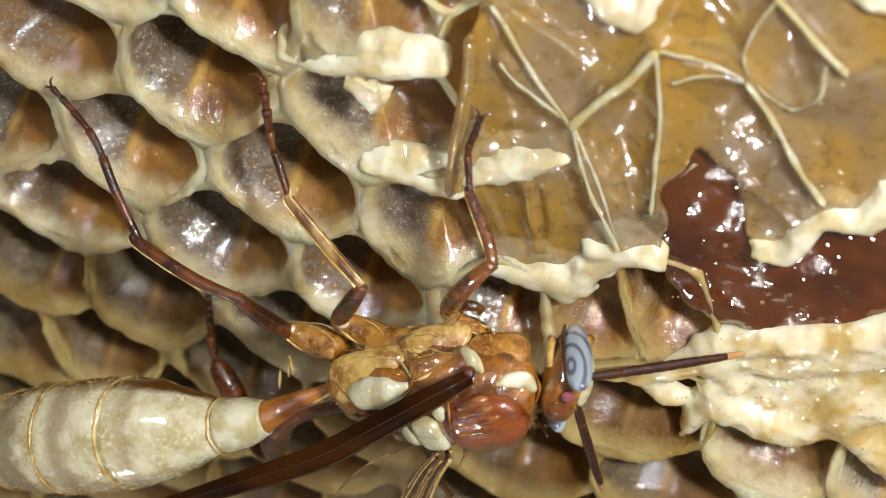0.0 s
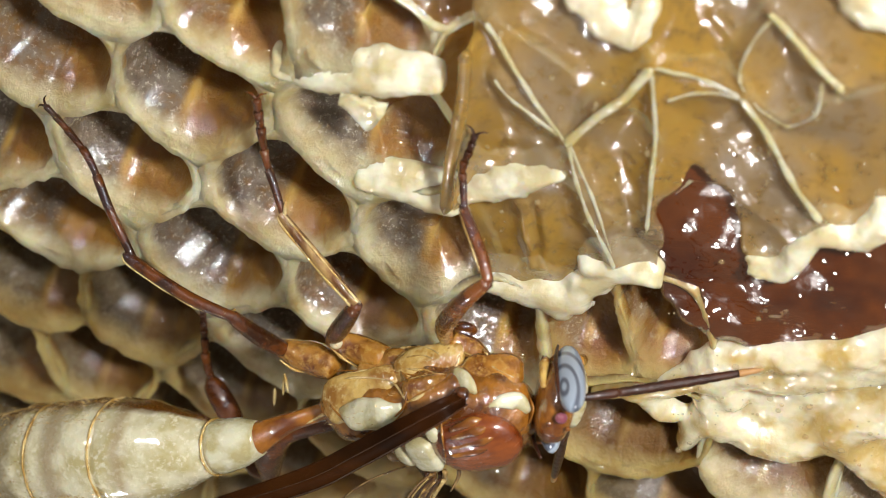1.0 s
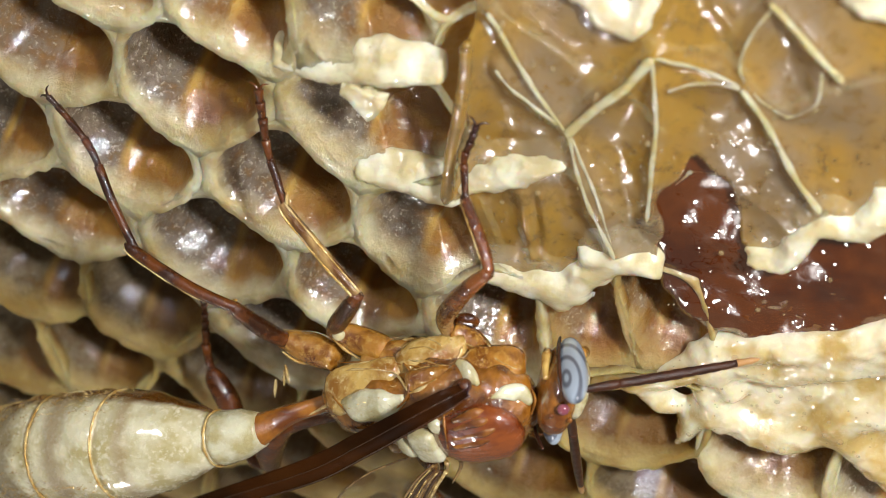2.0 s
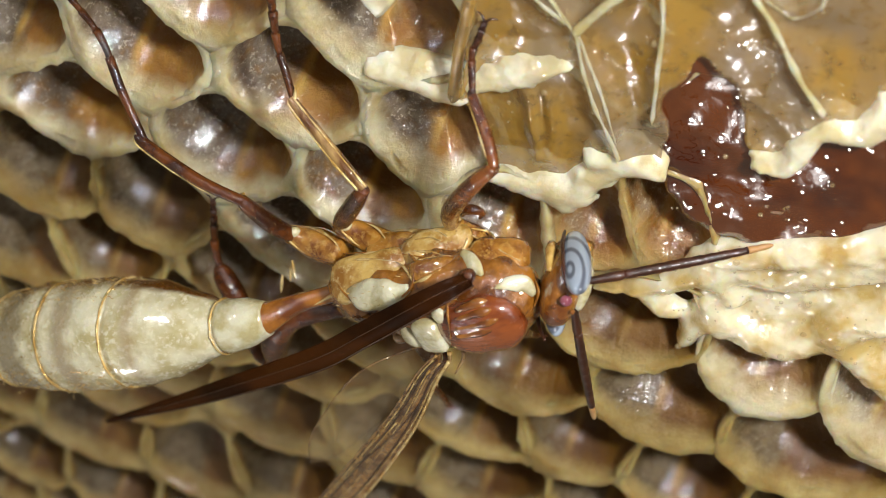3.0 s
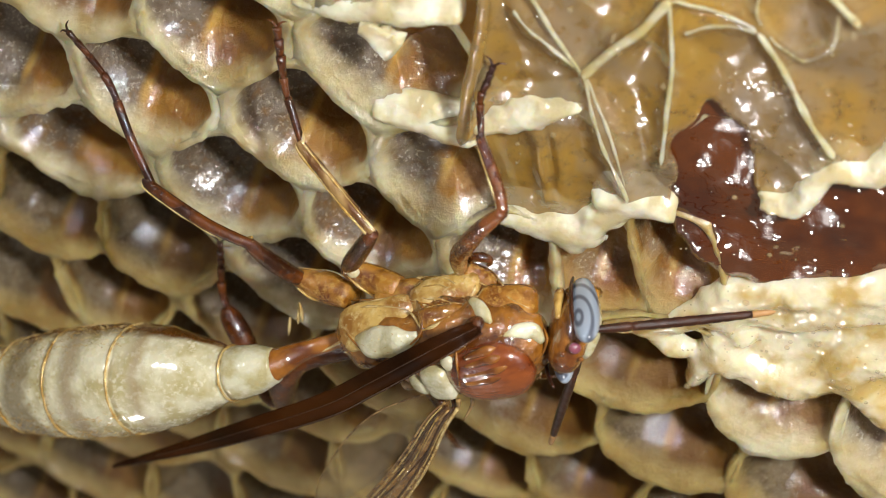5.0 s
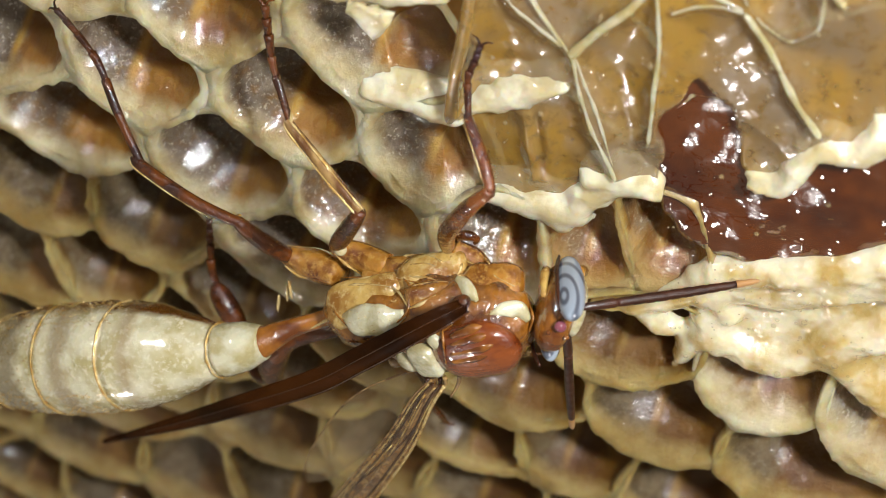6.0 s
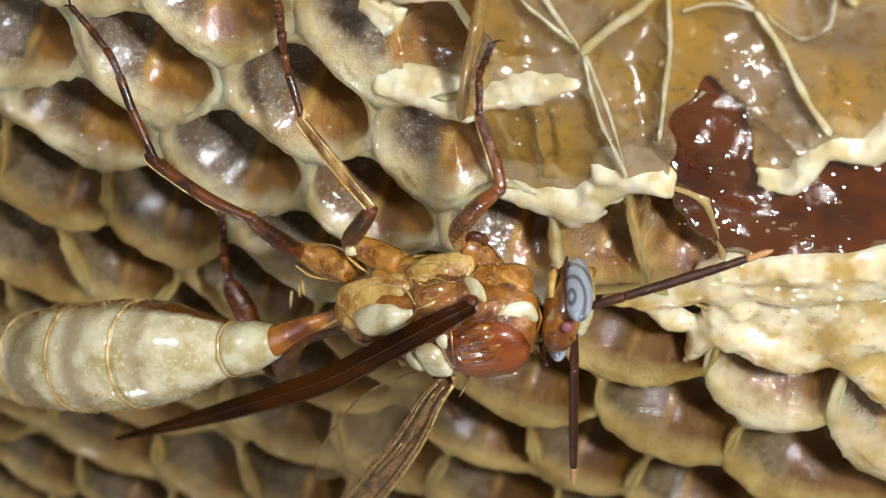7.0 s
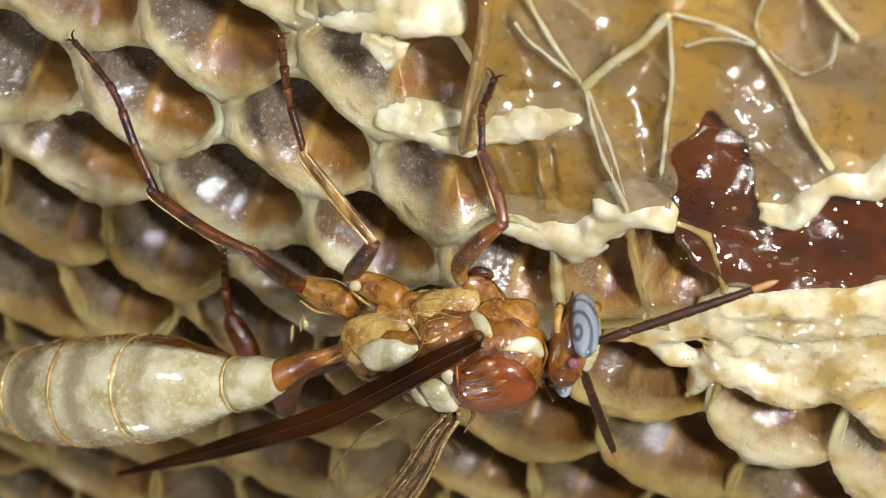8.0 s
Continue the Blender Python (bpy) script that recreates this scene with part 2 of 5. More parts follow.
# comb wax darkened, putting the weaker light on lower and left cells into colour
CELL_LOW = cell_wax("dimmed_comb_wax", ((0.28, 0.18, 0.042), (0.44, 0.335, 0.125)), ((0.10, 0.066, 0.024), (0.165, 0.117, 0.057)), ((0.11, 0.043, 0.003), (0.20, 0.095, 0.010)), (0.27, 0.155, 0.03), (0.21, 0.165, 0.10), wet=0.6, shine=0.2)
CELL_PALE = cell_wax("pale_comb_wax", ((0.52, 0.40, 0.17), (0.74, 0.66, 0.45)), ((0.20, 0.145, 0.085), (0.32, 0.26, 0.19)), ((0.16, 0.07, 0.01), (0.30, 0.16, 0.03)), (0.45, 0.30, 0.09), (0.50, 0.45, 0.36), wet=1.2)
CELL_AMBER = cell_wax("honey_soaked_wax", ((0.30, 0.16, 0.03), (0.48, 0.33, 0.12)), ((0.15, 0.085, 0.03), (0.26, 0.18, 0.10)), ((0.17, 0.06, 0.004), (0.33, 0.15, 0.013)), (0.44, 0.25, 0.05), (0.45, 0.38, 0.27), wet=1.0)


def gaster_material():
    """Pale cuticle with brown smudged bands across it, at three places along the body, and amber on the low left flank.
    """
    m = surface("cream_gaster", (0.50, 0.43, 0.21), (0.74, 0.70, 0.49), (0.78, 0.74, 0.55), coarse=0.75, fine=3.5, rough=0.26, bump=0.5, coat=1.0, coat_rough=0.10, sss=0.15, radius=0.3, wet=0.5, wet_scale=1.1)
    nt = m.node_tree
    p = nt.nodes["Principled BSDF"]
    base = p.inputs["Base Color"].links[0].from_socket
    coord = nt.nodes.new("ShaderNodeTexCoord").outputs["Object"]
    sep = nt.nodes.new("ShaderNodeSeparateXYZ")
    nt.links.new(coord, sep.inputs[0])
    wave = noise_tex(nt, coord, 0.75 / MM, 4, 0.6)
    shift = nt.nodes.new("ShaderNodeMath")
    shift.operation = "MULTIPLY_ADD"
    nt.links.new(wave, shift.inputs[0])
    shift.inputs[1].default_value = 1.5 * MM
    nt.links.new(sep.outputs["X"], shift.inputs[2])
    for at, half, tone, amount in ((-12.05, 0.30, (0.30, 0.20, 0.095), 0.6), (-15.25, 0.42, (0.27, 0.18, 0.09), 0.65), (-18.25, 0.7, (0.20, 0.155, 0.085), 0.8)):
        off = nt.nodes.new("ShaderNodeMath")
        off.operation = "SUBTRACT"
        nt.links.new(shift.outputs[0], off.inputs[0])
        off.inputs[1].default_value = at * MM
        size = nt.nodes.new("ShaderNodeMath")
        size.operation = "ABSOLUTE"
        nt.links.new(off.outputs[0], size.inputs[0])
        edge = nt.nodes.new("ShaderNodeMapRange")
        edge.inputs["From Min"].default_value, edge.inputs["From Max"].default_value = (half + 0.3) * MM, (half - 0.25) * MM
        edge.inputs["To Max"].default_value = amount
        nt.links.new(size.outputs[0], edge.inputs["Value"])
        mx = nt.nodes.new("ShaderNodeMix")
        mx.data_type = "RGBA"
        nt.links.new(edge.outputs[0], mx.inputs["Factor"])
        nt.links.new(base, mx.inputs["A"])
        mx.inputs["B"].default_value = (*tone, 1)
        base = mx.outputs["Result"]
    # amber on what faces low and left, set to the outline the camera sees
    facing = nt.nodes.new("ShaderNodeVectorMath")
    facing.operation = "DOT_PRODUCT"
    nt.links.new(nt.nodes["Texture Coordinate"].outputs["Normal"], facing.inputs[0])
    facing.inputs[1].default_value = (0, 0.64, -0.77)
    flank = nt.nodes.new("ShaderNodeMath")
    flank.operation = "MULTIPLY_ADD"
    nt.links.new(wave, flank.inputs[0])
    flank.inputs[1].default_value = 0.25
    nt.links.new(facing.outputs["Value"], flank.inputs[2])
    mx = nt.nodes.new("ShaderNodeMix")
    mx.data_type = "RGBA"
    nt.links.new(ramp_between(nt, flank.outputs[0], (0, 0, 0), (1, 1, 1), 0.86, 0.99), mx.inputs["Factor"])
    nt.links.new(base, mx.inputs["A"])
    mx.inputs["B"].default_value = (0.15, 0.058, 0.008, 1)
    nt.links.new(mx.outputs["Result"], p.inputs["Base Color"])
    return m


GASTER = gaster_material()


def eye_material():
    m = bpy.data.materials.new("blue_grey_compound_eye")
    m.use_nodes = True
    nt = m.node_tree
    p = nt.nodes["Principled BSDF"]
    coord = nt.nodes.new("ShaderNodeTexCoord").outputs["Object"]
    mapn = nt.nodes.new("ShaderNodeMapping")
    # rings of reflected light painted in, their centre placed from the camera's view
    mapn.inputs["Scale"].default_value = (1.5 / MM, 0.0, 0.62 / MM)
    mapn.inputs["Location"].default_value = (0.27, 0, -0.58)
    nt.links.new(coord, mapn.inputs[0])
    ln = nt.nodes.new("ShaderNodeVectorMath")
    ln.operation = "LENGTH"
    nt.links.new(mapn.outputs[0], ln.inputs[0])
    w = nt.nodes.new("ShaderNodeMath")
    w.operation = "MULTIPLY_ADD"
    w.inputs[1].default_value, w.inputs[2].default_value = 12.0, -1.0
    nt.links.new(ln.outputs["Value"], w.inputs[0])
    s = nt.nodes.new("ShaderNodeMath")
    s.operation = "SINE"
    nt.links.new(w.outputs[0], s.inputs[0])
    col = ramp_between(nt, s.outputs[0], (0.30, 0.36, 0.44), (0.085, 0.10, 0.135), 0.1, 0.95)
    nt.links.new(col, p.inputs["Base Color"])
    p.inputs["Roughness"].default_value = 0.28
    p.inputs["Coat Weight"].default_value = 0.8
    return m


EYE = eye_material()
OCELLUS = surface("pink_ocellus", (0.20, 0.05, 0.075), (0.36, 0.12, 0.15), None, rough=0.1, bump=0.0, coat=1.0)


# ---------------------------------------------------------------- mesh helpers (millimetres)
def part(name, bm, material, parent=None, label="", at=(0, 0, 0)):
    me = bpy.data.meshes.new(name)
    bmesh.ops.scale(bm, vec=(MM, MM, MM), verts=bm.verts)
    bmesh.ops.recalc_face_normals(bm, faces=bm.faces)
    for f in bm.faces:
        f.smooth = True
    bm.to_mesh(me)
    bm.free()
    for m in material if isinstance(material, (list, tuple)) else [material]:
        me.materials.append(m)
    ob = new(name, me)
    ob.location = Vector(at) * MM
    if parent:
        ob.parent = parent
    if label:
        ob["label"] = label
    return ob


def loft(bm, sections, n=14, up=(0, 0, 1), wobble=0.0, seed=0, mats=None, caps=True):
    """A closed tube through sections (x, y, z, half width, half height)."""
    c = [Vector(s[:3]) for s in sections]
    rings = []
    for k, s in enumerate(sections):
        d = (c[min(k + 1, len(c) - 1)] - c[max(k - 1, 0)]).normalized()
        side = d.cross(Vector(up))
        side = side.normalized() if side.length > 1e-4 else d.orthogonal().normalized()
        top = side.cross(d)
        w, h = s[3], s[4] if len(s) > 4 else s[3]
        ring = []
        for j in range(n):
            a = 2 * math.pi * j / n
            q = c[k] + side * (w * math.cos(a)) + top * (h * math.sin(a))
            if wobble:
                q += (side * math.cos(a) + top * math.sin(a)) * wobble * noise.noise(q * 1.3 + Vector((seed, 0, 0)))
            ring.append(bm.verts.new(q))
        rings.append(ring)
    for k in range(len(rings) - 1):
        for j in range(n):
            f = bm.faces.new((rings[k][j], rings[k][(j + 1) % n], rings[k + 1][(j + 1) % n], rings[k + 1][j]))
            if mats:
                f.material_index = mats[k]
    if caps:
        for ring, end in ((rings[0], 0), (rings[-1], -1)):
            try:
                f = bm.faces.new(ring)
                if mats:
                    f.material_index = mats[end]
            except ValueError:
                pass
    return bm


def smooth_path(points, steps=4):
    """Catmull-Rom through rows of numbers."""
    p = np.array(points, float)
    out = []
    for k in range(len(p) - 1):
        a, b, c, d = p[max(k - 1, 0)], p[k], p[k + 1], p[min(k + 2, len(p) - 1)]
        for j in range(steps):
            t = j / steps
            out.append(0.5 * (2 * b + (c - a) * t + (2 * a - 5 * b + 4 * c - d) * t * t + (3 * b - a - 3 * c + d) * t ** 3))
    out.append(p[-1])
    out = np.array(out)
    if out.shape[1] > 3:
        out[:, 3:] = np.maximum(out[:, 3:], 0.008)
    return [tuple(r) for r in out]


def tube(points, n=10, steps=4, wobble=0.0, seed=0, up=(0, 0, 1)):
    return loft(bmesh.new(), smooth_path(points, steps), n, up, wobble, seed)


def pillow(size, turn=(0, 0, 0), at=(0, 0, 0), power=2.6, rings=10, n=20, wobble=0.0, seed=0, bm=None):
    """A rounded lump: half sizes, Euler degrees, place."""
    bm = bm or bmesh.new()
    m = pose(*at, *turn)
    made = []

    def f(v):
        return math.copysign(abs(v) ** (2 / power), v)

    for k in range(rings + 1):
        phi = math.pi * (k / rings - 0.5)
        row = []
        for j in range(n):
            a = 2 * math.pi * j / n
            v = Vector((size[0] * f(math.cos(phi)) * f(math.cos(a)), size[1] * f(math.cos(phi)) * f(math.sin(a)), size[2] * f(math.sin(phi))))
            if wobble:
                v *= 1 + wobble * (noise.noise(v * 0.9 + Vector((seed * 3.1, 0, 0))) + 0.5 * noise.noise(v * 2.3 + Vector((seed * 1.7, 4, 0))))
            row.append(bm.verts.new(m @ v))
            if k in (0, rings):
                break
        made.append(row)
    for k in range(rings):
        lo, hi = made[k], made[k + 1]
        for j in range(n):
            if len(lo) == 1:
                bm.faces.new((lo[0], hi[(j + 1) % n], hi[j]))
            elif len(hi) == 1:
                bm.faces.new((lo[j], lo[(j + 1) % n], hi[0]))
            else:
                bm.faces.new((lo[j], lo[(j + 1) % n], hi[(j + 1) % n], hi[j]))
    return bm


def empty(name, label, category, at=(0, 0, 0), group="", kind=""):
    ob = new(name)
    ob.empty_display_size = 0.002
    ob.location = Vector(at) * MM
    return tagged(ob, label, category, group, kind)


# ---------------------------------------------------------------- the comb
U3, U2 = (5.75, -1.55), (2.25, -5.05)      # lattice steps of the comb
ORIGIN = (-8.3, 12.0)
# cells whose place departs from the lattice: x, y
UPPER = [(-13.6, 13.4), (-8.45, 11.9), (-5.5, 15.8), (-18.0, 8.9), (-12.4, 8.3), (-5.55, 6.85)]
SHALLOW = [(-1.5, 10.15), (0.05, 5.2), (-1.0, 15.1)]
MIDDLE = [(-16.6, 4.5), (-9.2, 3.25), (-3.8, 1.8), (2.4, 1.4)]
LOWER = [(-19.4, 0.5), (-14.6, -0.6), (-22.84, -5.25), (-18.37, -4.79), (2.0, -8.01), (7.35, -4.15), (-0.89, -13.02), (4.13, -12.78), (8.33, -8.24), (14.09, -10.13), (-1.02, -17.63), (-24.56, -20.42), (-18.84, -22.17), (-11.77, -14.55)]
PALE = [(12.9, -5.65), (17.6, -6.6)]
FILLED = [(4.1, 12.6), (7.6, 9.5), (10.65, 11.75), (13.6, 14.25), (15.3, 10.6), (6.5, 15.4), (10.6, 16.2), (4.7, 6.2), (1.3, 17.5)]
DARK = [(12.2, 2.2), (10.6, 6.4), (14.0, 3.9), (16.6, 6.3)]
AMBER = [(5.9, 1.3), (8.75, 1.7)]


def all_cells():
    rows = [(*c, kind) for kind, group in (("open", UPPER + MIDDLE), ("shallow", SHALLOW), ("low", LOWER), ("pale", PALE), ("filled", FILLED), ("dark", DARK), ("amber", AMBER)) for c in group]
    for i in range(-16, 14):
        for j in range(-6, 16):
            x, y = ORIGIN[0] + i * U3[0] + j * U2[0], ORIGIN[1] + i * U3[1] + j * U2[1]
            if -44 < x < 24 and -40 < y < 22 and all(math.hypot(x - a, y - b) > (4.75 if y < -9 else 3.9) for a, b, _ in rows):
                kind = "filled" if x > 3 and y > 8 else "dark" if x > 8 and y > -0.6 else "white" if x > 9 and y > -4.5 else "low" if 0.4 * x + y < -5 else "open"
                rows.append((x, y, kind))
    return rows


def voronoi(cells, k):
    x, y, _ = cells[k]
    poly = [Vector((x + 6 * math.cos(a * math.pi / 8), y + 6 * math.sin(a * math.pi / 8))) for a in range(16)]
    for q, (a, b, _) in enumerate(cells):
        if q == k or math.hypot(a - x, b - y) > 12:
            continue
        mid, nrm = Vector(((a + x) / 2, (b + y) / 2)), Vector((a - x, b - y))
        out = []
        for s in range(len(poly)):
            p, r = poly[s], poly[(s + 1) % len(poly)]
            dp, dr = (p - mid).dot(nrm), (r - mid).dot(nrm)
            if dp <= 0:
                out.append(p)
            if dp * dr < 0:
                out.append(p + (r - p) * (dp / (dp - dr)))
        poly = out
    return poly


def relief(x, y):
    """Height of the comb's face."""
    away = max(0.0, -(0.405 * x + 0.914 * y) - 0.5)
    return -0.0028 * min(away, 12) * (2 * away - min(away, 12)) + 0.35 * noise.noise(Vector((x * 0.12, y * 0.12, 3.3))) + 0.12 * noise.noise(Vector((x * 0.5, y * 0.5, 8.1)))


def reach(poly, c, a):
    """How far the outline lies from c in the direction a."""
    d = Vector((math.cos(a), math.sin(a)))
    best = 9.0
    for s in range(len(poly)):
        p, q = poly[s] - c, poly[(s + 1) % len(poly)] - c
        e = q - p
        den = d.x * e.y - d.y * e.x
        if abs(den) < 1e-9:
            continue
        t = (p.x * e.y - p.y * e.x) / den
        u = (p.x * d.y - p.y * d.x) / den
        if t > 0 and -1e-6 <= u <= 1 + 1e-6:
            best = min(best, t)
    return best


STYLE = {  # rim inset, depth, lift, narrowing, materials: rim, wall, floor
    "open": (0.36, 3.3, 0.0, 0.16, CELL),
    "shallow": (0.38, 1.35, 0.0, 0.20, CELL),
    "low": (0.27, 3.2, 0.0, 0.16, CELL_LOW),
    "pale": (0.5, 2.2, 0.0, 0.2, CELL_PALE),
    "filled": (0.2, 1.3, -0.95, 0.25, (RIDGE, FLOOR, FLOOR)),
    "dark": (0.12, 0.9, -1.35, 0.2, (HONEY_DARK, HONEY_DARK, HONEY_DARK)),
    "amber": (0.18, 2.2, -0.5, 0.16, CELL_AMBER),
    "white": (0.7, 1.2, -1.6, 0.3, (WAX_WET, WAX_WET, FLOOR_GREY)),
}


def comb_cell(cells, k, parent):
    x, y, kind = cells[k]
    inset, depth, lift, narrow, mats = STYLE[kind]
    well = kind in ("open", "shallow", "low", "pale", "amber")
    depth *= 1 + 0.2 * noise.noise(Vector((x * 0.7, y * 0.7, 9.7)))
    poly = voronoi(cells, k)
    c = Vector((x, y))
    n = 64 if well else 40
    ang = [2 * math.pi * j / n for j in range(n)]
    cos, sin = np.cos(ang), np.sin(ang)
    far = np.array([reach(poly, c, a) for a in ang])
    soft = far.copy()
    for _ in range(26 if well else 9 if kind == "white" else 3):
        soft = np.minimum(soft, 0.25 * np.roll(soft, 1) + 0.5 * soft + 0.25 * np.roll(soft, -1))
    jit = np.array([noise.noise(Vector((x + 2.2 * math.cos(a), y + 2.2 * math.sin(a), 5.5))) for a in ang])
    tear = np.array([noise.noise(Vector((x * 3 + 6 * math.cos(a), y * 3 + 6 * math.sin(a), 1.5))) for a in ang])
    # the wells slant: one side of the mouth slopes in gently, the other drops steeply
    lean = 0.5 - 0.46 * sin - 0.19 * cos
    lean = np.clip(lean, 0, 1) ** 1.2 if well else 0.4 + 0 * cos
    sink, scale = 0 * cos, 1.0
    if well:
        # the sloping side bulges over the next cell like a scale, whose own steep side lies a little lower
        wide = sum(np.roll(far, q) for q in range(-9, 10)) / 19
        scale = 0.75 if kind in ("low", "pale") else 0.2
        soft = soft + (1.03 * wide - soft) * scale * np.clip(1.25 * lean - 0.2, 0, 1)
        far = np.maximum(far, soft + 0.10)
        sink = (1.3 if kind == "pale" else 0.45) * scale * (1 - lean) ** 2.2
        if kind == "shallow":  # drowned on the side of the honey
            sink = sink + 1.1 * np.clip(1.4 * cos - 0.3, 0, 1)
    lip = soft - inset * ((0.15 + 0.75 * lean) if scale > 0.5 else (0.5 + 0.55 * lean)) * (1 + 0.5 * jit + 0.35 * tear)
    loops = [(far + 0.12, -0.45 - sink), (far + 0.03, -sink), (far * 0.5 + lip * 0.5, -0.02 - 0.02 * lean - sink), (lip, -0.12 - sink)]
    rim, steps = len(loops) - 1, 15
    for s in range(1, steps + 1):
        t = s / steps
        steep = lip * (1 - narrow * (t / 0.8) ** 1.2 if t <= 0.8 else (1 - narrow) * (1 - (t - 0.8) / 0.2 * 0.9)) + 0.4 * (far - soft) * min(1, 2 * t) * (t < 0.8)
        bowl = lip * (1 - 0.9 * t ** 1.2)
        loops.append((steep + (bowl - steep) * 0.85 * lean, -0.12 - sink - (depth - 0.12) * (min(1, t / 0.8) ** 0.75 * (1 - lean) + t ** 1.9 * lean)))
    rough = 0.13 if well else 0.20
    base = relief(x, y)
    # the corner of the well that carries a golden rib, and the side painted silver-grey
    corner = 0.4 * noise.noise(Vector((x * 0.8, y * 0.8, 2.2))) - 0.1
    slope = 0.28 + 0.15 * noise.noise(Vector((x * 0.8, y * 0.8, 6.2)))
    ribbed = 1.0 if noise.noise(Vector((x * 1.9, y * 1.9, 4.2))) > -0.28 else 0.25
    silver = 0.8 + 0.6 * noise.noise(Vector((x * 1.3, y * 1.3, 7.9)))
    verts, wall_tint = [], []
    for li, (rad, low) in enumerate(loops):
        for j, z in enumerate(low):
            px, py = x + rad[j] * cos[j], y + rad[j] * sin[j]
            wob = 0.11 * noise.noise(Vector((px * 1.4, py * 1.4, z * 1.2))) + 0.05 * noise.noise(Vector((px * 4, py * 4, z * 4)))
            if li > rim:
                wob = rough * noise.noise(Vector((px * 0.9, py * 0.9, z))) + 0.5 * rough * noise.noise(Vector((px * 2.6, py * 2.6, z * 2)))
            off = px - x - corner - slope * (py - y)
            rib = math.exp(-(off / 0.26) ** 2) * ribbed * (sin[j] < 0.2) * min(1.0, max(0.0, -0.3 - z))
            pull = wob * 0.6 - 0.10 * rib
            verts.append((px - x + pull * cos[j], py - y + pull * sin[j], z + lift + wob + relief(px, py) - base))
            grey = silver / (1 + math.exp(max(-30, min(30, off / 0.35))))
            broad = 0.22 + (1.1 if kind == "pale" else 0.6) * lean[j] + 0.25 * jit[j]  # how far the pale lit band, put into the colour, reaches into the well
            wall_tint += (grey, rib, max(0.0, min(1.0, 1 + (z + sink[j] + 0.16) / max(0.12, broad))), 1.0)
    faces = [(s * n + j, s * n + (j + 1) % n, (s + 1) * n + (j + 1) % n, (s + 1) * n + j) for s in range(len(loops) - 1) for j in range(n)]
    faces.append(tuple(range((len(loops) - 1) * n, len(loops) * n)))
    me = bpy.data.meshes.new("cell")
    me.from_pydata([(a * MM, b * MM, d * MM) for a, b, d in verts], [], [f[::-1] for f in faces])
    me.polygons.foreach_set("use_smooth", [True] * len(faces))
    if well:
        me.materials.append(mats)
        me.color_attributes.new("wall_tint", "FLOAT_COLOR", "POINT").data.foreach_set("color", wall_tint)
    else:
        for m in mats:
            me.materials.append(m)
        me.polygons.foreach_set("material_index", [0 if i // n < 4 else 1 if i // n < 12 else 2 for i in range(len(faces))])
    ob = new("cell", me)
    ob.location = Vector((x, y, base)) * MM
    ob.parent = parent
    return ob


def distance_to(line, x, y):
    best = 99.0
    for (a, b), (c, d) in zip(line[:-1], line[1:]):
        ex, ey = c - a, d - b
        t = max(0.0, min(1.0, ((x - a) * ex + (y - b) * ey) / (ex * ex + ey * ey)))
        best = min(best, math.hypot(x - a - t * ex, y - b - t * ey))
    return best


def band(rows, x, y):
    """Distance from a line of (x, y, half width), in half widths, and that half width."""
    best = (99.0, 1.0)
    for (a, b, w), (c, d, v) in zip(rows[:-1], rows[1:]):
        ex, ey = c - a, d - b
        t = max(0.0, min(1.0, ((x - a) * ex + (y - b) * ey) / (ex * ex + ey * ey)))
        r = w + (v - w) * t
        best = min(best, (math.hypot(x - a - t * ex, y - b - t * ey) / r, r))
    return best


def inside(poly, x, y):
    hit = False
    for (a, b), (c, d) in zip(poly, poly[1:] + poly[:1]):
        if (b > y) != (d > y) and x < a + (c - a) * (y - b) / (d - b):
            hit = not hit
    return hit


def sheet(poly, height, step, ragged, keep=lambda z: True):
    """A skin over the outline poly, its edge pushed about by ragged millimetres and turned down."""
    xs, ys = [p[0] for p in poly], [p[1] for p in poly]
    bm = bmesh.new()
    grid = {}
    nx, ny = int((max(xs) - min(xs)) / step) + 2, int((max(ys) - min(ys)) / step) + 2
    for i in range(nx):
        for j in range(ny):
            x, y = min(xs) + (i - 0.5) * step, min(ys) + (j - 0.5) * step
            w = Vector((x * 1.1, y * 1.1, 0.5))
            if not inside(poly, x + ragged * noise.noise(w), y + ragged * noise.noise(w + Vector((9, 0, 0)))):
                continue
            z = height(x, y)
            if keep(z):
                grid[i, j] = bm.verts.new((x, y, z))
    for (i, j), v in grid.items():
        quad = [grid.get((i, j)), grid.get((i + 1, j)), grid.get((i + 1, j + 1)), grid.get((i, j + 1))]
        if all(quad):
            bm.faces.new(quad)
    for v in [v for v in bm.verts if not v.link_faces]:
        bm.verts.remove(v)
    rim = [v for v in bm.verts if v.is_boundary]
    for _ in range(5):
        moved = {v: sum((e.other_vert(v).co for e in v.link_edges if e.is_boundary), Vector()) / 2 for v in rim if sum(e.is_boundary for e in v.link_edges) == 2}
        for v, q in moved.items():
            v.co = v.co.lerp(q, 0.6)
    edge = [e for e in bm.edges if e.is_boundary]
    low = bmesh.ops.extrude_edge_only(bm, edges=edge)
    for v in (g for g in low["geom"] if isinstance(g, bmesh.types.BMVert)):
        v.co.z -= 0.25
    bmesh.ops.smooth_vert(bm, verts=bm.verts, factor=0.35, use_axis_x=True, use_axis_y=True, use_axis_z=True)
    return bm


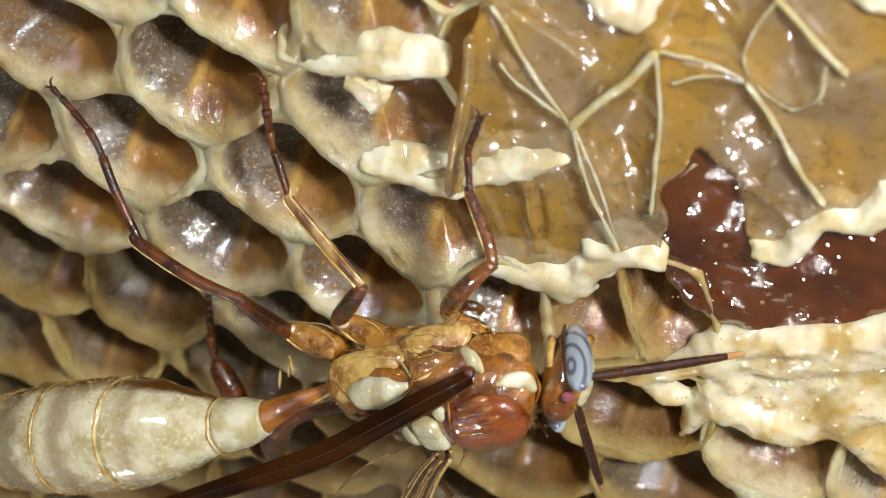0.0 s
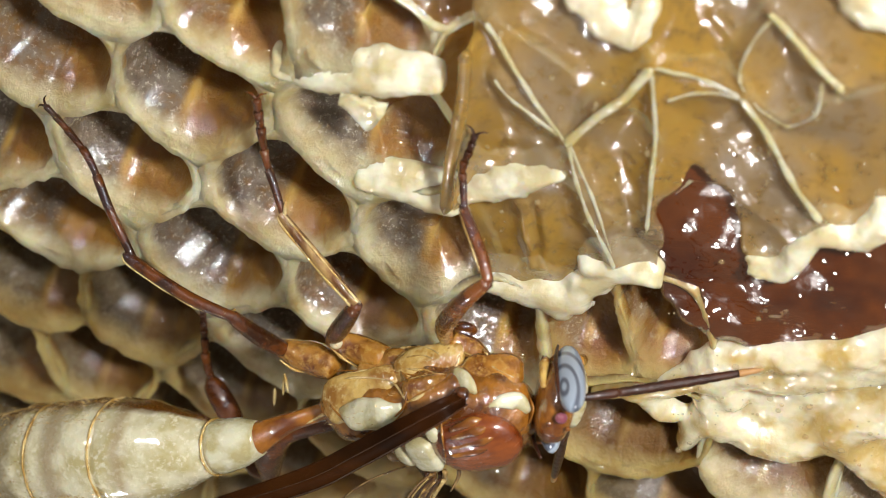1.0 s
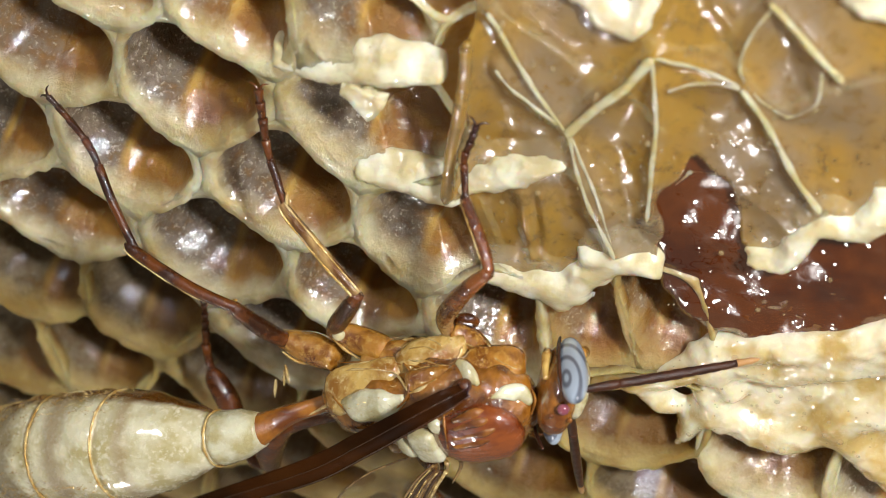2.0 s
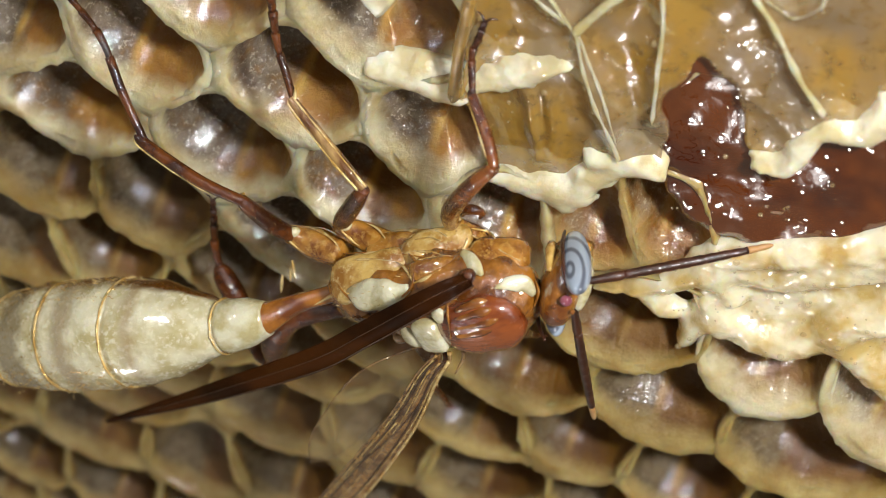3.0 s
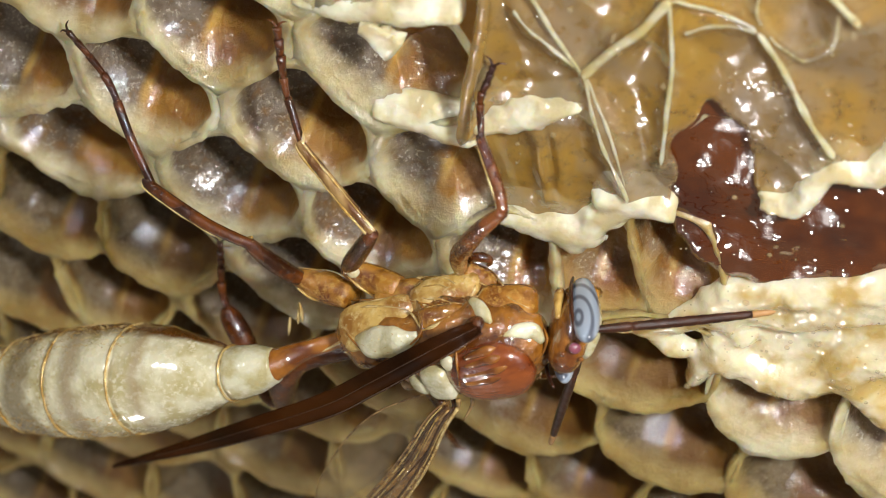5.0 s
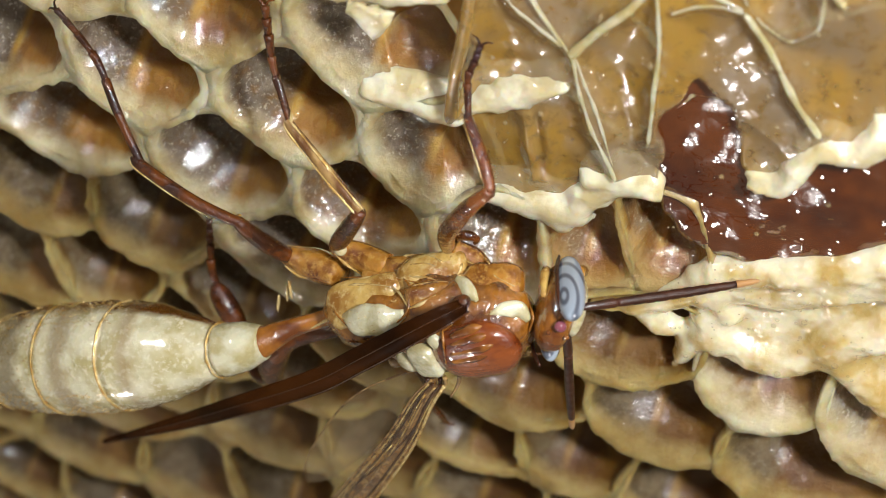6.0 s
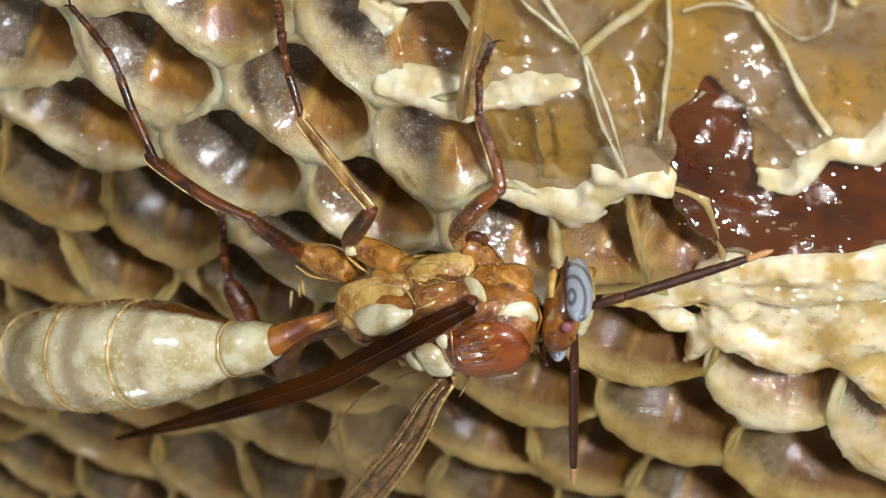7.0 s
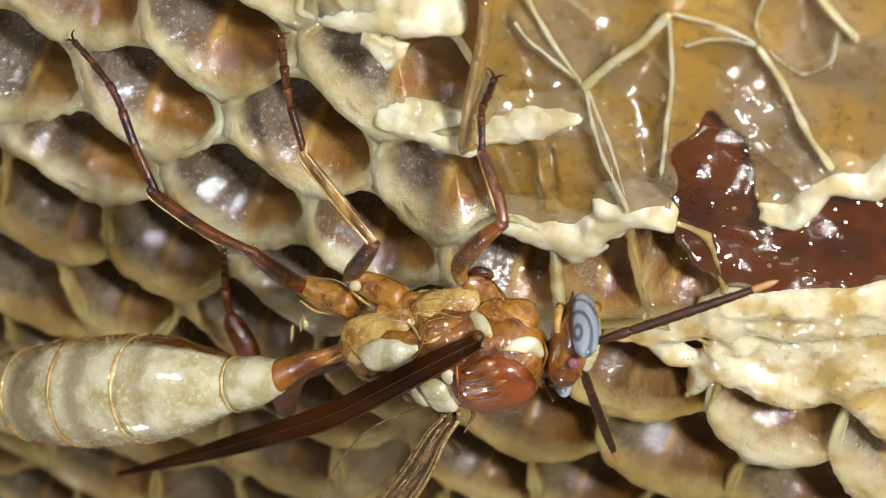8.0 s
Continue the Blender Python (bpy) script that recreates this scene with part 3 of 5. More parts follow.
def build_comb():
    comb = empty("honeycomb", "cream wax honeycomb with open and honey-filled cells", "honeycomb", kind="structure")
    cells = all_cells()
    for k in range(len(cells)):
        comb_cell(cells, k, comb)
    # strands and folds of clear wax over the honey-filled cells
    strands = [
        ([(3.99, 15.9), (4.42, 14.81), (5.19, 13.02), (6.15, 11.1)], 0.17, RIDGE), ([(3.22, 14.88), (2.62, 12.25), (1.85, 9.92), (1.4, 7.75)], 0.5, HONEY_FILM),
        ([(3.97, 13.63), (4.55, 12.73), (5.9, 11.4)], 0.12, RIDGE), ([(6.2, 11.1), (7.31, 12.28), (8.34, 13.18), (9.36, 14.43)], 0.34, RIDGE),
        ([(9.31, 14.35), (9.32, 11.94), (9.01, 9.46), (8.72, 7.35)], 0.17, RIDGE), ([(9.4, 14.36), (10.76, 14.01), (12.1, 13.4)], 0.12, RIDGE),
        ([(9.8, 13.15), (10.92, 13.46), (12.1, 13.3)], 0.10, RIDGE), ([(13.19, 16.42), (12.49, 15.33), (12.11, 14.0), (12.72, 12.92), (13.61, 12.32), (14.49, 12.85), (14.69, 14.19)], 0.11, RIDGE),
        ([(13.11, 16.62), (14.3, 15.23), (15.34, 14.02)], 0.22, RIDGE), ([(12.18, 13.33), (13.06, 11.8), (13.97, 9.74), (14.72, 8.58)], 0.22, RIDGE),
        ([(6.2, 11.1), (6.6, 8.16), (7.08, 6.61), (7.4, 5.4)], 0.15, RIDGE), ([(6.3, 10.9), (6.93, 8.46), (7.35, 6.09)], 0.12, RIDGE),
        ([(4.16, 7.89), (4.18, 6.24), (4.23, 4.83)], 0.11, RIDGE), ([(4.91, 7.97), (4.94, 6.34), (4.57, 4.88)], 0.11, RIDGE)]
    # torn rims and lumps of white wax
    lumps = [
        ([(-4.42, 13.0), (-2.94, 12.65), (-0.31, 12.85), (1.7, 12.8)], (0.3, 0.45, 0.5, 0.25), WAX), ([(-2.2, 8.0), (-0.43, 7.78), (1.4, 7.4)], (0.3, 0.48, 0.4), WAX),
        ([(1.9, 8.0), (3.84, 8.6), (6.01, 9.53)], (0.35, 0.5, 0.12), WAX), ([(2.3, 3.68), (4.04, 3.18), (5.12, 2.89), (6.07, 3.63), (7.26, 4.96)], (0.35, 0.6, 0.7, 0.5, 0.35), WAX),
        ([(6.4, 4.84), (7.68, 4.8), (9.1, 4.45)], (0.4, 0.5, 0.12), WAX), ([(7.0, 17.0), (7.9, 15.7), (8.6, 15.2), (9.3, 16.4)], (0.5, 0.7, 0.4, 0.4), WAX), ([(15.5, 17.6), (16.6, 16.6)], (0.8, 0.7), WAX), ([(11.98, 5.63), (13.18, 5.46), (13.85, 6.31), (14.32, 7.29), (15.06, 7.7), (15.83, 7.38), (16.89, 8.28), (18.5, 8.9)], (0.08, 0.3, 0.42, 0.36, 0.34, 0.42, 0.6, 0.7), WAX),
        ([(5.6, -2.3), (6.9, -2.1), (8.3, -1.7), (9.6, -1.1), (10.9, -0.5)], (0.08, 0.22, 0.4, 0.5, 0.55), WAX_WET), ([(7.6, -2.0), (8.3, -2.9), (8.9, -3.2)], (0.3, 0.42, 0.36), WAX_WET),
        ([(10.2, -0.2), (10.9, -1.2), (11.4, -1.9)], (0.45, 0.5, 0.4), WAX_WET), ([(10.9, 0.4), (12.2, 0.6), (13.6, 1.0), (15.5, 1.4), (17.8, 2.0)], (0.5, 0.6, 0.6, 0.7, 0.9), WAX_WET),
        ([(12.0, -0.6), (13.4, -0.4), (15.2, 0.3), (17.5, 1.0)], (0.5, 0.6, 0.7, 0.8), WAX_WET), ([(10.4, -2.2), (10.8, -3.3)], (0.5, 0.6), WAX_WET),
        ([(9.3, -4.9), (9.9, -3.8), (10.8, -3.3), (12.0, -3.9), (13.5, -4.1), (14.9, -3.4), (15.8, -2.5), (17.5, -1.6)], (0.3, 0.5, 0.7, 0.7, 0.7, 0.7, 0.8, 0.9), WAX_WET),
        ([(15.2, -3.2), (16.4, -4.4), (17.6, -5.6)], (0.5, 0.7, 0.7), WAX_WET)]
    film_edge = [(3.8, 20), (3.2, 14.9), (1.85, 9.9), (1.4, 7.6), (1.9, 4.0), (3.5, 3.3), (5.1, 2.9), (7.3, 4.9), (9.0, 4.6), (9.14, 6.35), (9.1, 7.9), (9.75, 8.7), (10.35, 10.3), (11.0, 9.6), (11.6, 8.4), (11.84, 5.9), (13.18, 5.7), (13.85, 6.5), (14.32, 7.4), (15.06, 7.8), (15.83, 7.5), (17, 8.3), (24, 8.9), (24, 20)]
    lines = [(line, 0.7 * w ** 0.5) for line, w, _ in strands]
    banks = [[(x + 0.1, y + 0.1) for x, y in line] for line, _, m in lumps if m is WAX]
    rng = random.Random(5)
    for _ in range(12):
        x, y, a, r = rng.uniform(2.5, 18), rng.uniform(5, 18), rng.uniform(0.9, 2.4), rng.uniform(0.6, 1.8)
        lines.append(([(x - r * math.cos(a), y - r * math.sin(a)), (x + 0.2, y), (x + r * math.cos(a), y + r * math.sin(a))], rng.uniform(0.05, 0.12)))

    def film_height(x, y):
        z = 0.12 * noise.noise(Vector((x * 0.40, y * 0.40, 4.4))) + 0.05 * noise.noise(Vector((x * 1.3, y * 1.3, 2.4))) + 0.012 * noise.noise(Vector((x * 5, y * 5, 2.4)))
        near = [distance_to(line, x, y) for line, _ in lines]
        z += max(h * math.exp(-(d / 0.26) ** 1.3) for d, (_, h) in zip(near, lines))
        z -= 0.16 + 0.42 * (1 - math.exp(-min(near[:len(strands)]) / 1.1))  # it sags between the strands
        z += max(0.14 * math.exp(-(distance_to(line, x, y) / 0.7) ** 2) for line in banks)
        return z + relief(x, y)

    for k, (line, w, m) in enumerate(strands[:-2]):  # the last two are mere wrinkles of the film
        rows = smooth_path(line, 7)
        rows = [(x, y, film_height(x, y) - 0.03, w * (0.2 if i in (0, len(rows) - 1) else 0.5), w * 0.36) for i, (x, y) in enumerate(rows)]
        part("strand", tube(rows, 10, 2, 0.05, k), m, comb)
    part("honey_film", sheet(film_edge, film_height, 0.16, 0.35), HONEY_FILM, comb, "glossy crumpled film of honey and wax")
    pool_edge = [(8.3, 3.4), (8.6, 10.6), (12.6, 10.8), (24, 9.6), (24, 0.6), (15.5, 0.2), (12.5, 0.9), (10.3, 1.4), (9.2, 2.4)]
    part("honey_pool", sheet(pool_edge, lambda x, y: -0.75 + 0.22 * noise.noise(Vector((x * 0.6, y * 0.6, 7.7))) + 0.06 * noise.noise(Vector((x * 2, y * 2, 7.7))), 0.2, 0.5), HONEY_DARK, comb, "pool of dark red-brown honey")

    def plates(tone, base, top, ragged):
        rowsets = [smooth_path([(*q, w) for q, w in zip(line, ws)], 3) for line, ws, m in lumps if m is tone]

        def height(x, y):
            best = -9.0
            r = 1 + ragged * noise.noise(Vector((x * 1.3, y * 1.3, 3.1))) + 0.5 * ragged * noise.noise(Vector((x * 4, y * 4, 3.1)))
            for rows in rowsets:
                for up, drop in ((0.0, 0.0), (0.4, 0.3), (0.75, 0.7)):  # a ledge that sinks towards the cell it belongs to
                    d = band(rows, x, y - up)[0] * r * 1.15
                    best = max(best, top - drop - 0.10 * d ** 2 - (max(0, d - 1.05) * 4) ** 2 * 0.3)
            return max(best, -4) + base + 0.08 * noise.noise(Vector((x * 1.5, y * 1.5, 3.1))) + 0.03 * noise.noise(Vector((x * 5, y * 5, 3.1))) + relief(x, y)

        return height

    part("torn_rim", sheet([(-5.5, 14.5), (10.5, 18), (20, 18.5), (20, 7), (12, 4.4), (10.2, 3), (4, 1.5), (1, 2.5), (-3.2, 6.5)], plates(WAX, -0.06, 0.12, 0.5), 0.14, 0.0, lambda z: z > -0.9), WAX_PALE, comb, "torn pale wax rims")
    wet = [(smooth_path([(*q, w) for q, w in zip(line, ws)], 3), 0) for line, ws, m in lumps if m is WAX_WET]

    hollow = [(9.8, -0.8), (12.0, 0.4), (17.8, 1.8), (17.8, -5.0), (15.0, -3.4), (13.5, -4.0), (10.8, -3.2)]

    def mass_height(x, y):
        total = 0.0
        for rows, _ in wet:
            d, w = band(rows, x, y)
            total += math.exp(3.2 * (w * (0.7 - 0.8 * d * d) if d < 3 else -5))
        z = math.log(total + 1e-5) / 3.2
        z = 0.45 * math.tanh(z / 0.45) if z > 0 else z
        if inside(hollow, x, y):
            z = max(z, -0.44)
        return z - 0.40 + 0.14 * noise.noise(Vector((x * 0.75, y * 0.75, 6.1))) + 0.13 * noise.noise(Vector((x * 2.2, y * 2.2, 6.1))) + 0.05 * noise.noise(Vector((x * 5, y * 5, 6.1))) + relief(x, y)

    part("wax_mass", sheet([(4.5, -7), (24, -7), (24, 10.5), (11, 10.5), (9, 3), (4.5, 0)], mass_height, 0.16, 0.0, lambda z: z > -1.1), WAX_WET, comb, "wet melted-looking white wax")
    # beads of honey on everything wet
    bm = bmesh.new()
    rng = random.Random(21)
    for _ in range(420):
        if rng.random() < 0.4:
            line = strands[rng.choice((0, 1, 1, 3, 3, 8, 8, 9))][0]
            i, t = rng.randrange(len(line) - 1), rng.random()
            x, y = (line[i][q] + (line[i + 1][q] - line[i][q]) * t + rng.gauss(0, 0.16) for q in (0, 1))
        else:
            x, y = (rng.uniform(2, 18), rng.uniform(-5, 14)) if rng.random() < 0.5 else (rng.uniform(8.5, 18), rng.uniform(-5, 3))
        z = max(mass_height(x, y), film_height(x, y) if inside(film_edge, x, y) else -9, -0.62 if inside(pool_edge, x, y) else -9)
        if z < -1.0 or inside(pool_edge, x, y) and not inside(film_edge, x, y) and rng.random() < 0.6:
            continue
        r = 0.035 + 0.12 * rng.random() ** 3
        bmesh.ops.create_icosphere(bm, subdivisions=2, radius=r, matrix=Matrix.Translation((x, y, z + 0.1 * r)) @ Matrix.Diagonal((1, 1, 0.7, 1)))
    tagged(part("honey_beads", bm, HONEY_BEAD, comb, "tiny glossy beads of honey"), kind="stuff")
    # a flake with a point, as a hull of a few corners
    bm = bmesh.new()
    rng = random.Random(9)
    for x, y in ((-2.1, 12.75), (-1.7, 12.2), (-1.2, 11.55), (-0.85, 11.1), (-0.5, 11.8), (0.05, 12.2), (0.1, 12.6), (-0.3, 12.85), (-1.0, 13.05), (-1.6, 13.0)):
        for z in (0.35, 0.75):
            bm.verts.new((x + rng.uniform(-0.12, 0.12), y + rng.uniform(-0.12, 0.12), z + rng.uniform(-0.15, 0.15) - 0.25 * (12.5 - y) * 0.3))
    bmesh.ops.convex_hull(bm, input=bm.verts)
    bmesh.ops.subdivide_edges(bm, edges=bm.edges, cuts=3, use_grid_fill=True, smooth=0.0)
    for v in bm.verts:
        v.co += Vector((noise.noise(v.co * 2.2), noise.noise(v.co * 2.2 + Vector((5, 0, 0))), noise.noise(v.co * 2.2 + Vector((9, 0, 0))))) * 0.22
    for v in bm.verts:
        v.co = Vector((-0.95, 12.25, 0.4)).lerp(v.co, 0.74)
    tagged(part("wax_crumb", bm, WAX_PALE), "small white crumb of wax lying on the comb", "wax crumb")
    # the plain board beneath
    bm = bmesh.new()
    bmesh.ops.create_cube(bm, size=1.0, matrix=Matrix.Translation((0, 10, -19)) @ Matrix.Diagonal((260, 260, 6, 1)))
    tagged(part("ground", bm, FLOOR), "plain brown board under the honeycomb", "board", kind="structure")
    return comb


# ---------------------------------------------------------------- the wasp
HEADING = 14.0
BASE = (0.92, 0.81, 0.0)


def leg(wasp, name, label, coxa, femur, tibia, tarsus, tones, spurs=()):
    """A jointed leg; rows of x, y, z, half thickness."""
    femur = [(*r[:3], r[3] * 0.88) for r in femur]
    tibia = [(*r[:3], r[3] * 0.80) for r in tibia]
    tarsus = [(*r[:3], r[3] * 0.82) for r in tarsus]
    hip = tube(coxa, 14, 4, 0.08)
    ob = part("leg", hip, CUTICLE, wasp, label)
    # gold tubes as glints along the hip's outline in the camera's view
    for s in (-1, 1):
        part("hip_edge", tube([(r[0], r[1] + s * 0.70 * r[3], r[2] - s * 0.62 * r[3], 0.05) for r in coxa], 6, 6, 0.10), GOLD, ob)
    part("femur", tube(femur, 12, 5), tones[0], ob)
    part("tibia", tube(tibia, 10, 5), tones[1], ob)
    # gold tubes in place of the highlight along the tibia
    if tibia[0][1] > 0:
        for s in (-1, 1) if tones[1] is GOLD_LEG else (-1,):
            part("tibia_edge", tube([(r[0] + 0.75 * s * r[3], r[1] + 0.3 * r[3] + 0.35 * s * r[3], r[2] + 0.5 * r[3] - 0.3 * s * r[3], 0.032) for r in tibia], 6, 6, 0.06), GOLD, ob)
    pts = smooth_path(tarsus, 6)
    n = len(pts)
    bm = bmesh.new()
    cuts = [0, 0.42, 0.60, 0.74, 0.86, 1.0]
    for a, b in zip(cuts[:-1], cuts[1:]):
        i, j = round(a * (n - 1)), round(b * (n - 1))
        seg = [list(p) for p in pts[i:j + 1]]
        if len(seg) < 2:
            continue
        for q, s in enumerate(seg):
            s[3] *= 0.8 + 0.35 * q / (len(seg) - 1)
        loft(bm, seg, 8)
    part("tarsus", bm, tones[2], ob)
    for a in cuts[:-1]:
        p = pts[round(a * (n - 1))]
        part("tarsal_joint", pillow((p[3] * 0.8, p[3] * 0.8, p[3] * 0.7), (0, 0, 0), p[:3], 2, 6, 10), GOLD_LEG, ob)
    hairs([o for o in ob.children if o.name.startswith(("femur", "tibia", "tarsus"))], ob, 120, 0.15, len(label), 0.010, (0, 0, 0))
    end, before = Vector(pts[-1][:3]), Vector(pts[-4][:3])
    d = (end - before).normalized()
    side = d.cross(Vector((0, 0, 1))).normalized()
    bm = bmesh.new()
    for s in (-1, 1):
        loft(bm, smooth_path([(*end, 0.06), (*(end + d * 0.22 + side * s * 0.18), 0.045), (*(end + d * 0.25 + side * s * 0.42 - Vector((0, 0, 0.05))), 0.015)], 3), 6)
    part("claw", bm, DARK_LEG, ob)
    for p, q in spurs:
        part("spur", tube([(*p, 0.05), *[(p[0] + (q[0] - p[0]) * 0.5, p[1] + (q[1] - p[1]) * 0.5, p[2] + (q[2] - p[2]) * 0.5, 0.08)], (*q, 0.02)], 6), GOLD, ob)
    return ob


def antenna(wasp, label, points, bend):
    """Scape, then a flagellum of rings; points from the socket, in the antenna's own space along +x."""
    bm = tube([(0, 0, 0, 0.12), (0.6, 0, 0, 0.15), (1.5, 0, 0, 0.19), (1.75, 0, 0, 0.12)], 10, 4)
    ob = part("antenna", bm, DARK_ANT, wasp, label, at=points)
    length, rings = 4.98, 10
    rows = []
    for k in range(rings * 4 + 1):
        t = k / (rings * 4)
        w = 0.135 + 0.06 * math.sin(math.pi * min(1, 0.2 + 0.8 * t))
        rows.append((1.70 + length * t, bend[0] * t * t, bend[1] * t * t, w * (0.90 if k % 4 == 0 else 1.0)))
    part("flagellum", loft(bmesh.new(), rows[:38], 12), DARK_ANT, ob)
    tip = loft(bmesh.new(), rows[37:] + [(1.70 + length * t, bend[0] * t * t, bend[1] * t * t, w) for t, w in ((1.04, 0.13), (1.09, 0.09), (1.12, 0.02))], 12)
    part("antenna_tip", tip, TIP_ANT, ob, "orange antenna tip")
    return ob


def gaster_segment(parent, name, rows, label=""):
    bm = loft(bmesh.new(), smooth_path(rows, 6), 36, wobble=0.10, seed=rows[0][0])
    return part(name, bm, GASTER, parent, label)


def hairs(sources, parent, count, length, seed, width=0.014, back=(-0.8, 0, 0), keep=lambda p, q: True, material=None):
    """Short golden hairs on meshes that share the parent's space; back: the way in which they lie."""
    rng = random.Random(seed)
    faces = [(f.center / MM, f.normal.copy(), f.area) for ob in sources for f in ob.data.polygons]
    faces = [f for f in faces if keep(f[0], f[1])]
    verts, tris = [], []
    for c, q, area in rng.choices(faces, [f[2] for f in faces], k=count):
        spread = 0.7 * math.sqrt(area) / MM
        root = c + Vector((rng.gauss(0, 1), rng.gauss(0, 1), rng.gauss(0, 1))).cross(q).normalized() * spread * rng.random() - q * 0.02
        way = (q * 0.6 + Vector(back) + Vector((rng.gauss(0, 0.4), rng.gauss(0, 0.4), rng.gauss(0, 0.4)))).normalized()
        side = way.orthogonal().normalized()
        other = way.cross(side)
        k = len(verts)
        for a in (0, 2.1, 4.2):
            verts.append((root + (side * math.cos(a) + other * math.sin(a)) * width * rng.uniform(0.7, 1.3)) * MM)
        verts.append((root + way * length * rng.uniform(0.5, 1.2)) * MM)
        tris += [(k, k + 1, k + 3), (k + 1, k + 2, k + 3), (k + 2, k, k + 3)]
    me = bpy.data.meshes.new("hairs")
    me.from_pydata(verts, [], tris)
    me.materials.append(material or GOLD)
    ob = new("hairs", me)
    ob.parent = parent
    return tagged(ob, "short golden hairs", kind="stuff")


def wing(parent, name, label, rows, material, up, veins=(), fold=0.10):
    """A pleated strip: rows of x, y, z, half width; veins as offsets across it."""
    pts = smooth_path(rows, 8)
    c = [Vector(p[:3]) for p in pts]
    bm = bmesh.new()
    strips = []
    across = 9
    for k, p in enumerate(pts):
        d = (c[min(k + 1, len(c) - 1)] - c[max(k - 1, 0)]).normalized()
        side = d.cross(Vector(up)).normalized()
        top = side.cross(d)
        line = []
        for j in range(across):
            s = 2 * j / (across - 1) - 1
            z = fold * math.cos(s * 4.0) + 0.05 * noise.noise(Vector((k * 0.5, j * 0.9, 1)))
            line.append(c[k] + side * s * p[3] + top * z)
        strips.append((line, top))
    upper = [[bm.verts.new(q + t * 0.02) for q in line] for line, t in strips]
    under = [[bm.verts.new(q - t * 0.02) for q in line] for line, t in strips]
    for k in range(len(strips) - 1):
        for j in range(across - 1):
            bm.faces.new((upper[k][j], upper[k + 1][j], upper[k + 1][j + 1], upper[k][j + 1]))
            bm.faces.new((under[k][j], under[k][j + 1], under[k + 1][j + 1], under[k + 1][j]))
        for j in (0, across - 1):
            bm.faces.new((upper[k][j], upper[k + 1][j], under[k + 1][j], under[k][j]))
    ob = part(name, bm, material, parent, label)
    for s0, s1, a, b, w, tone in veins:
        rows = []
        i, j = int(a * (len(strips) - 1)), int(b * (len(strips) - 1))
        for k in range(i, j + 1):
            t = (k - i) / max(1, j - i)
            s = (s0 + (s1 - s0) * t + 1) / 2 * (across - 1)
            m = min(int(s), across - 2)
            q = strips[k][0][m].lerp(strips[k][0][m + 1], s - m) + strips[k][1] * 0.03
            rows.append((*q, w * (1 - 0.4 * t)))
        part("vein", loft(bmesh.new(), rows, 6), tone, ob)
    return ob


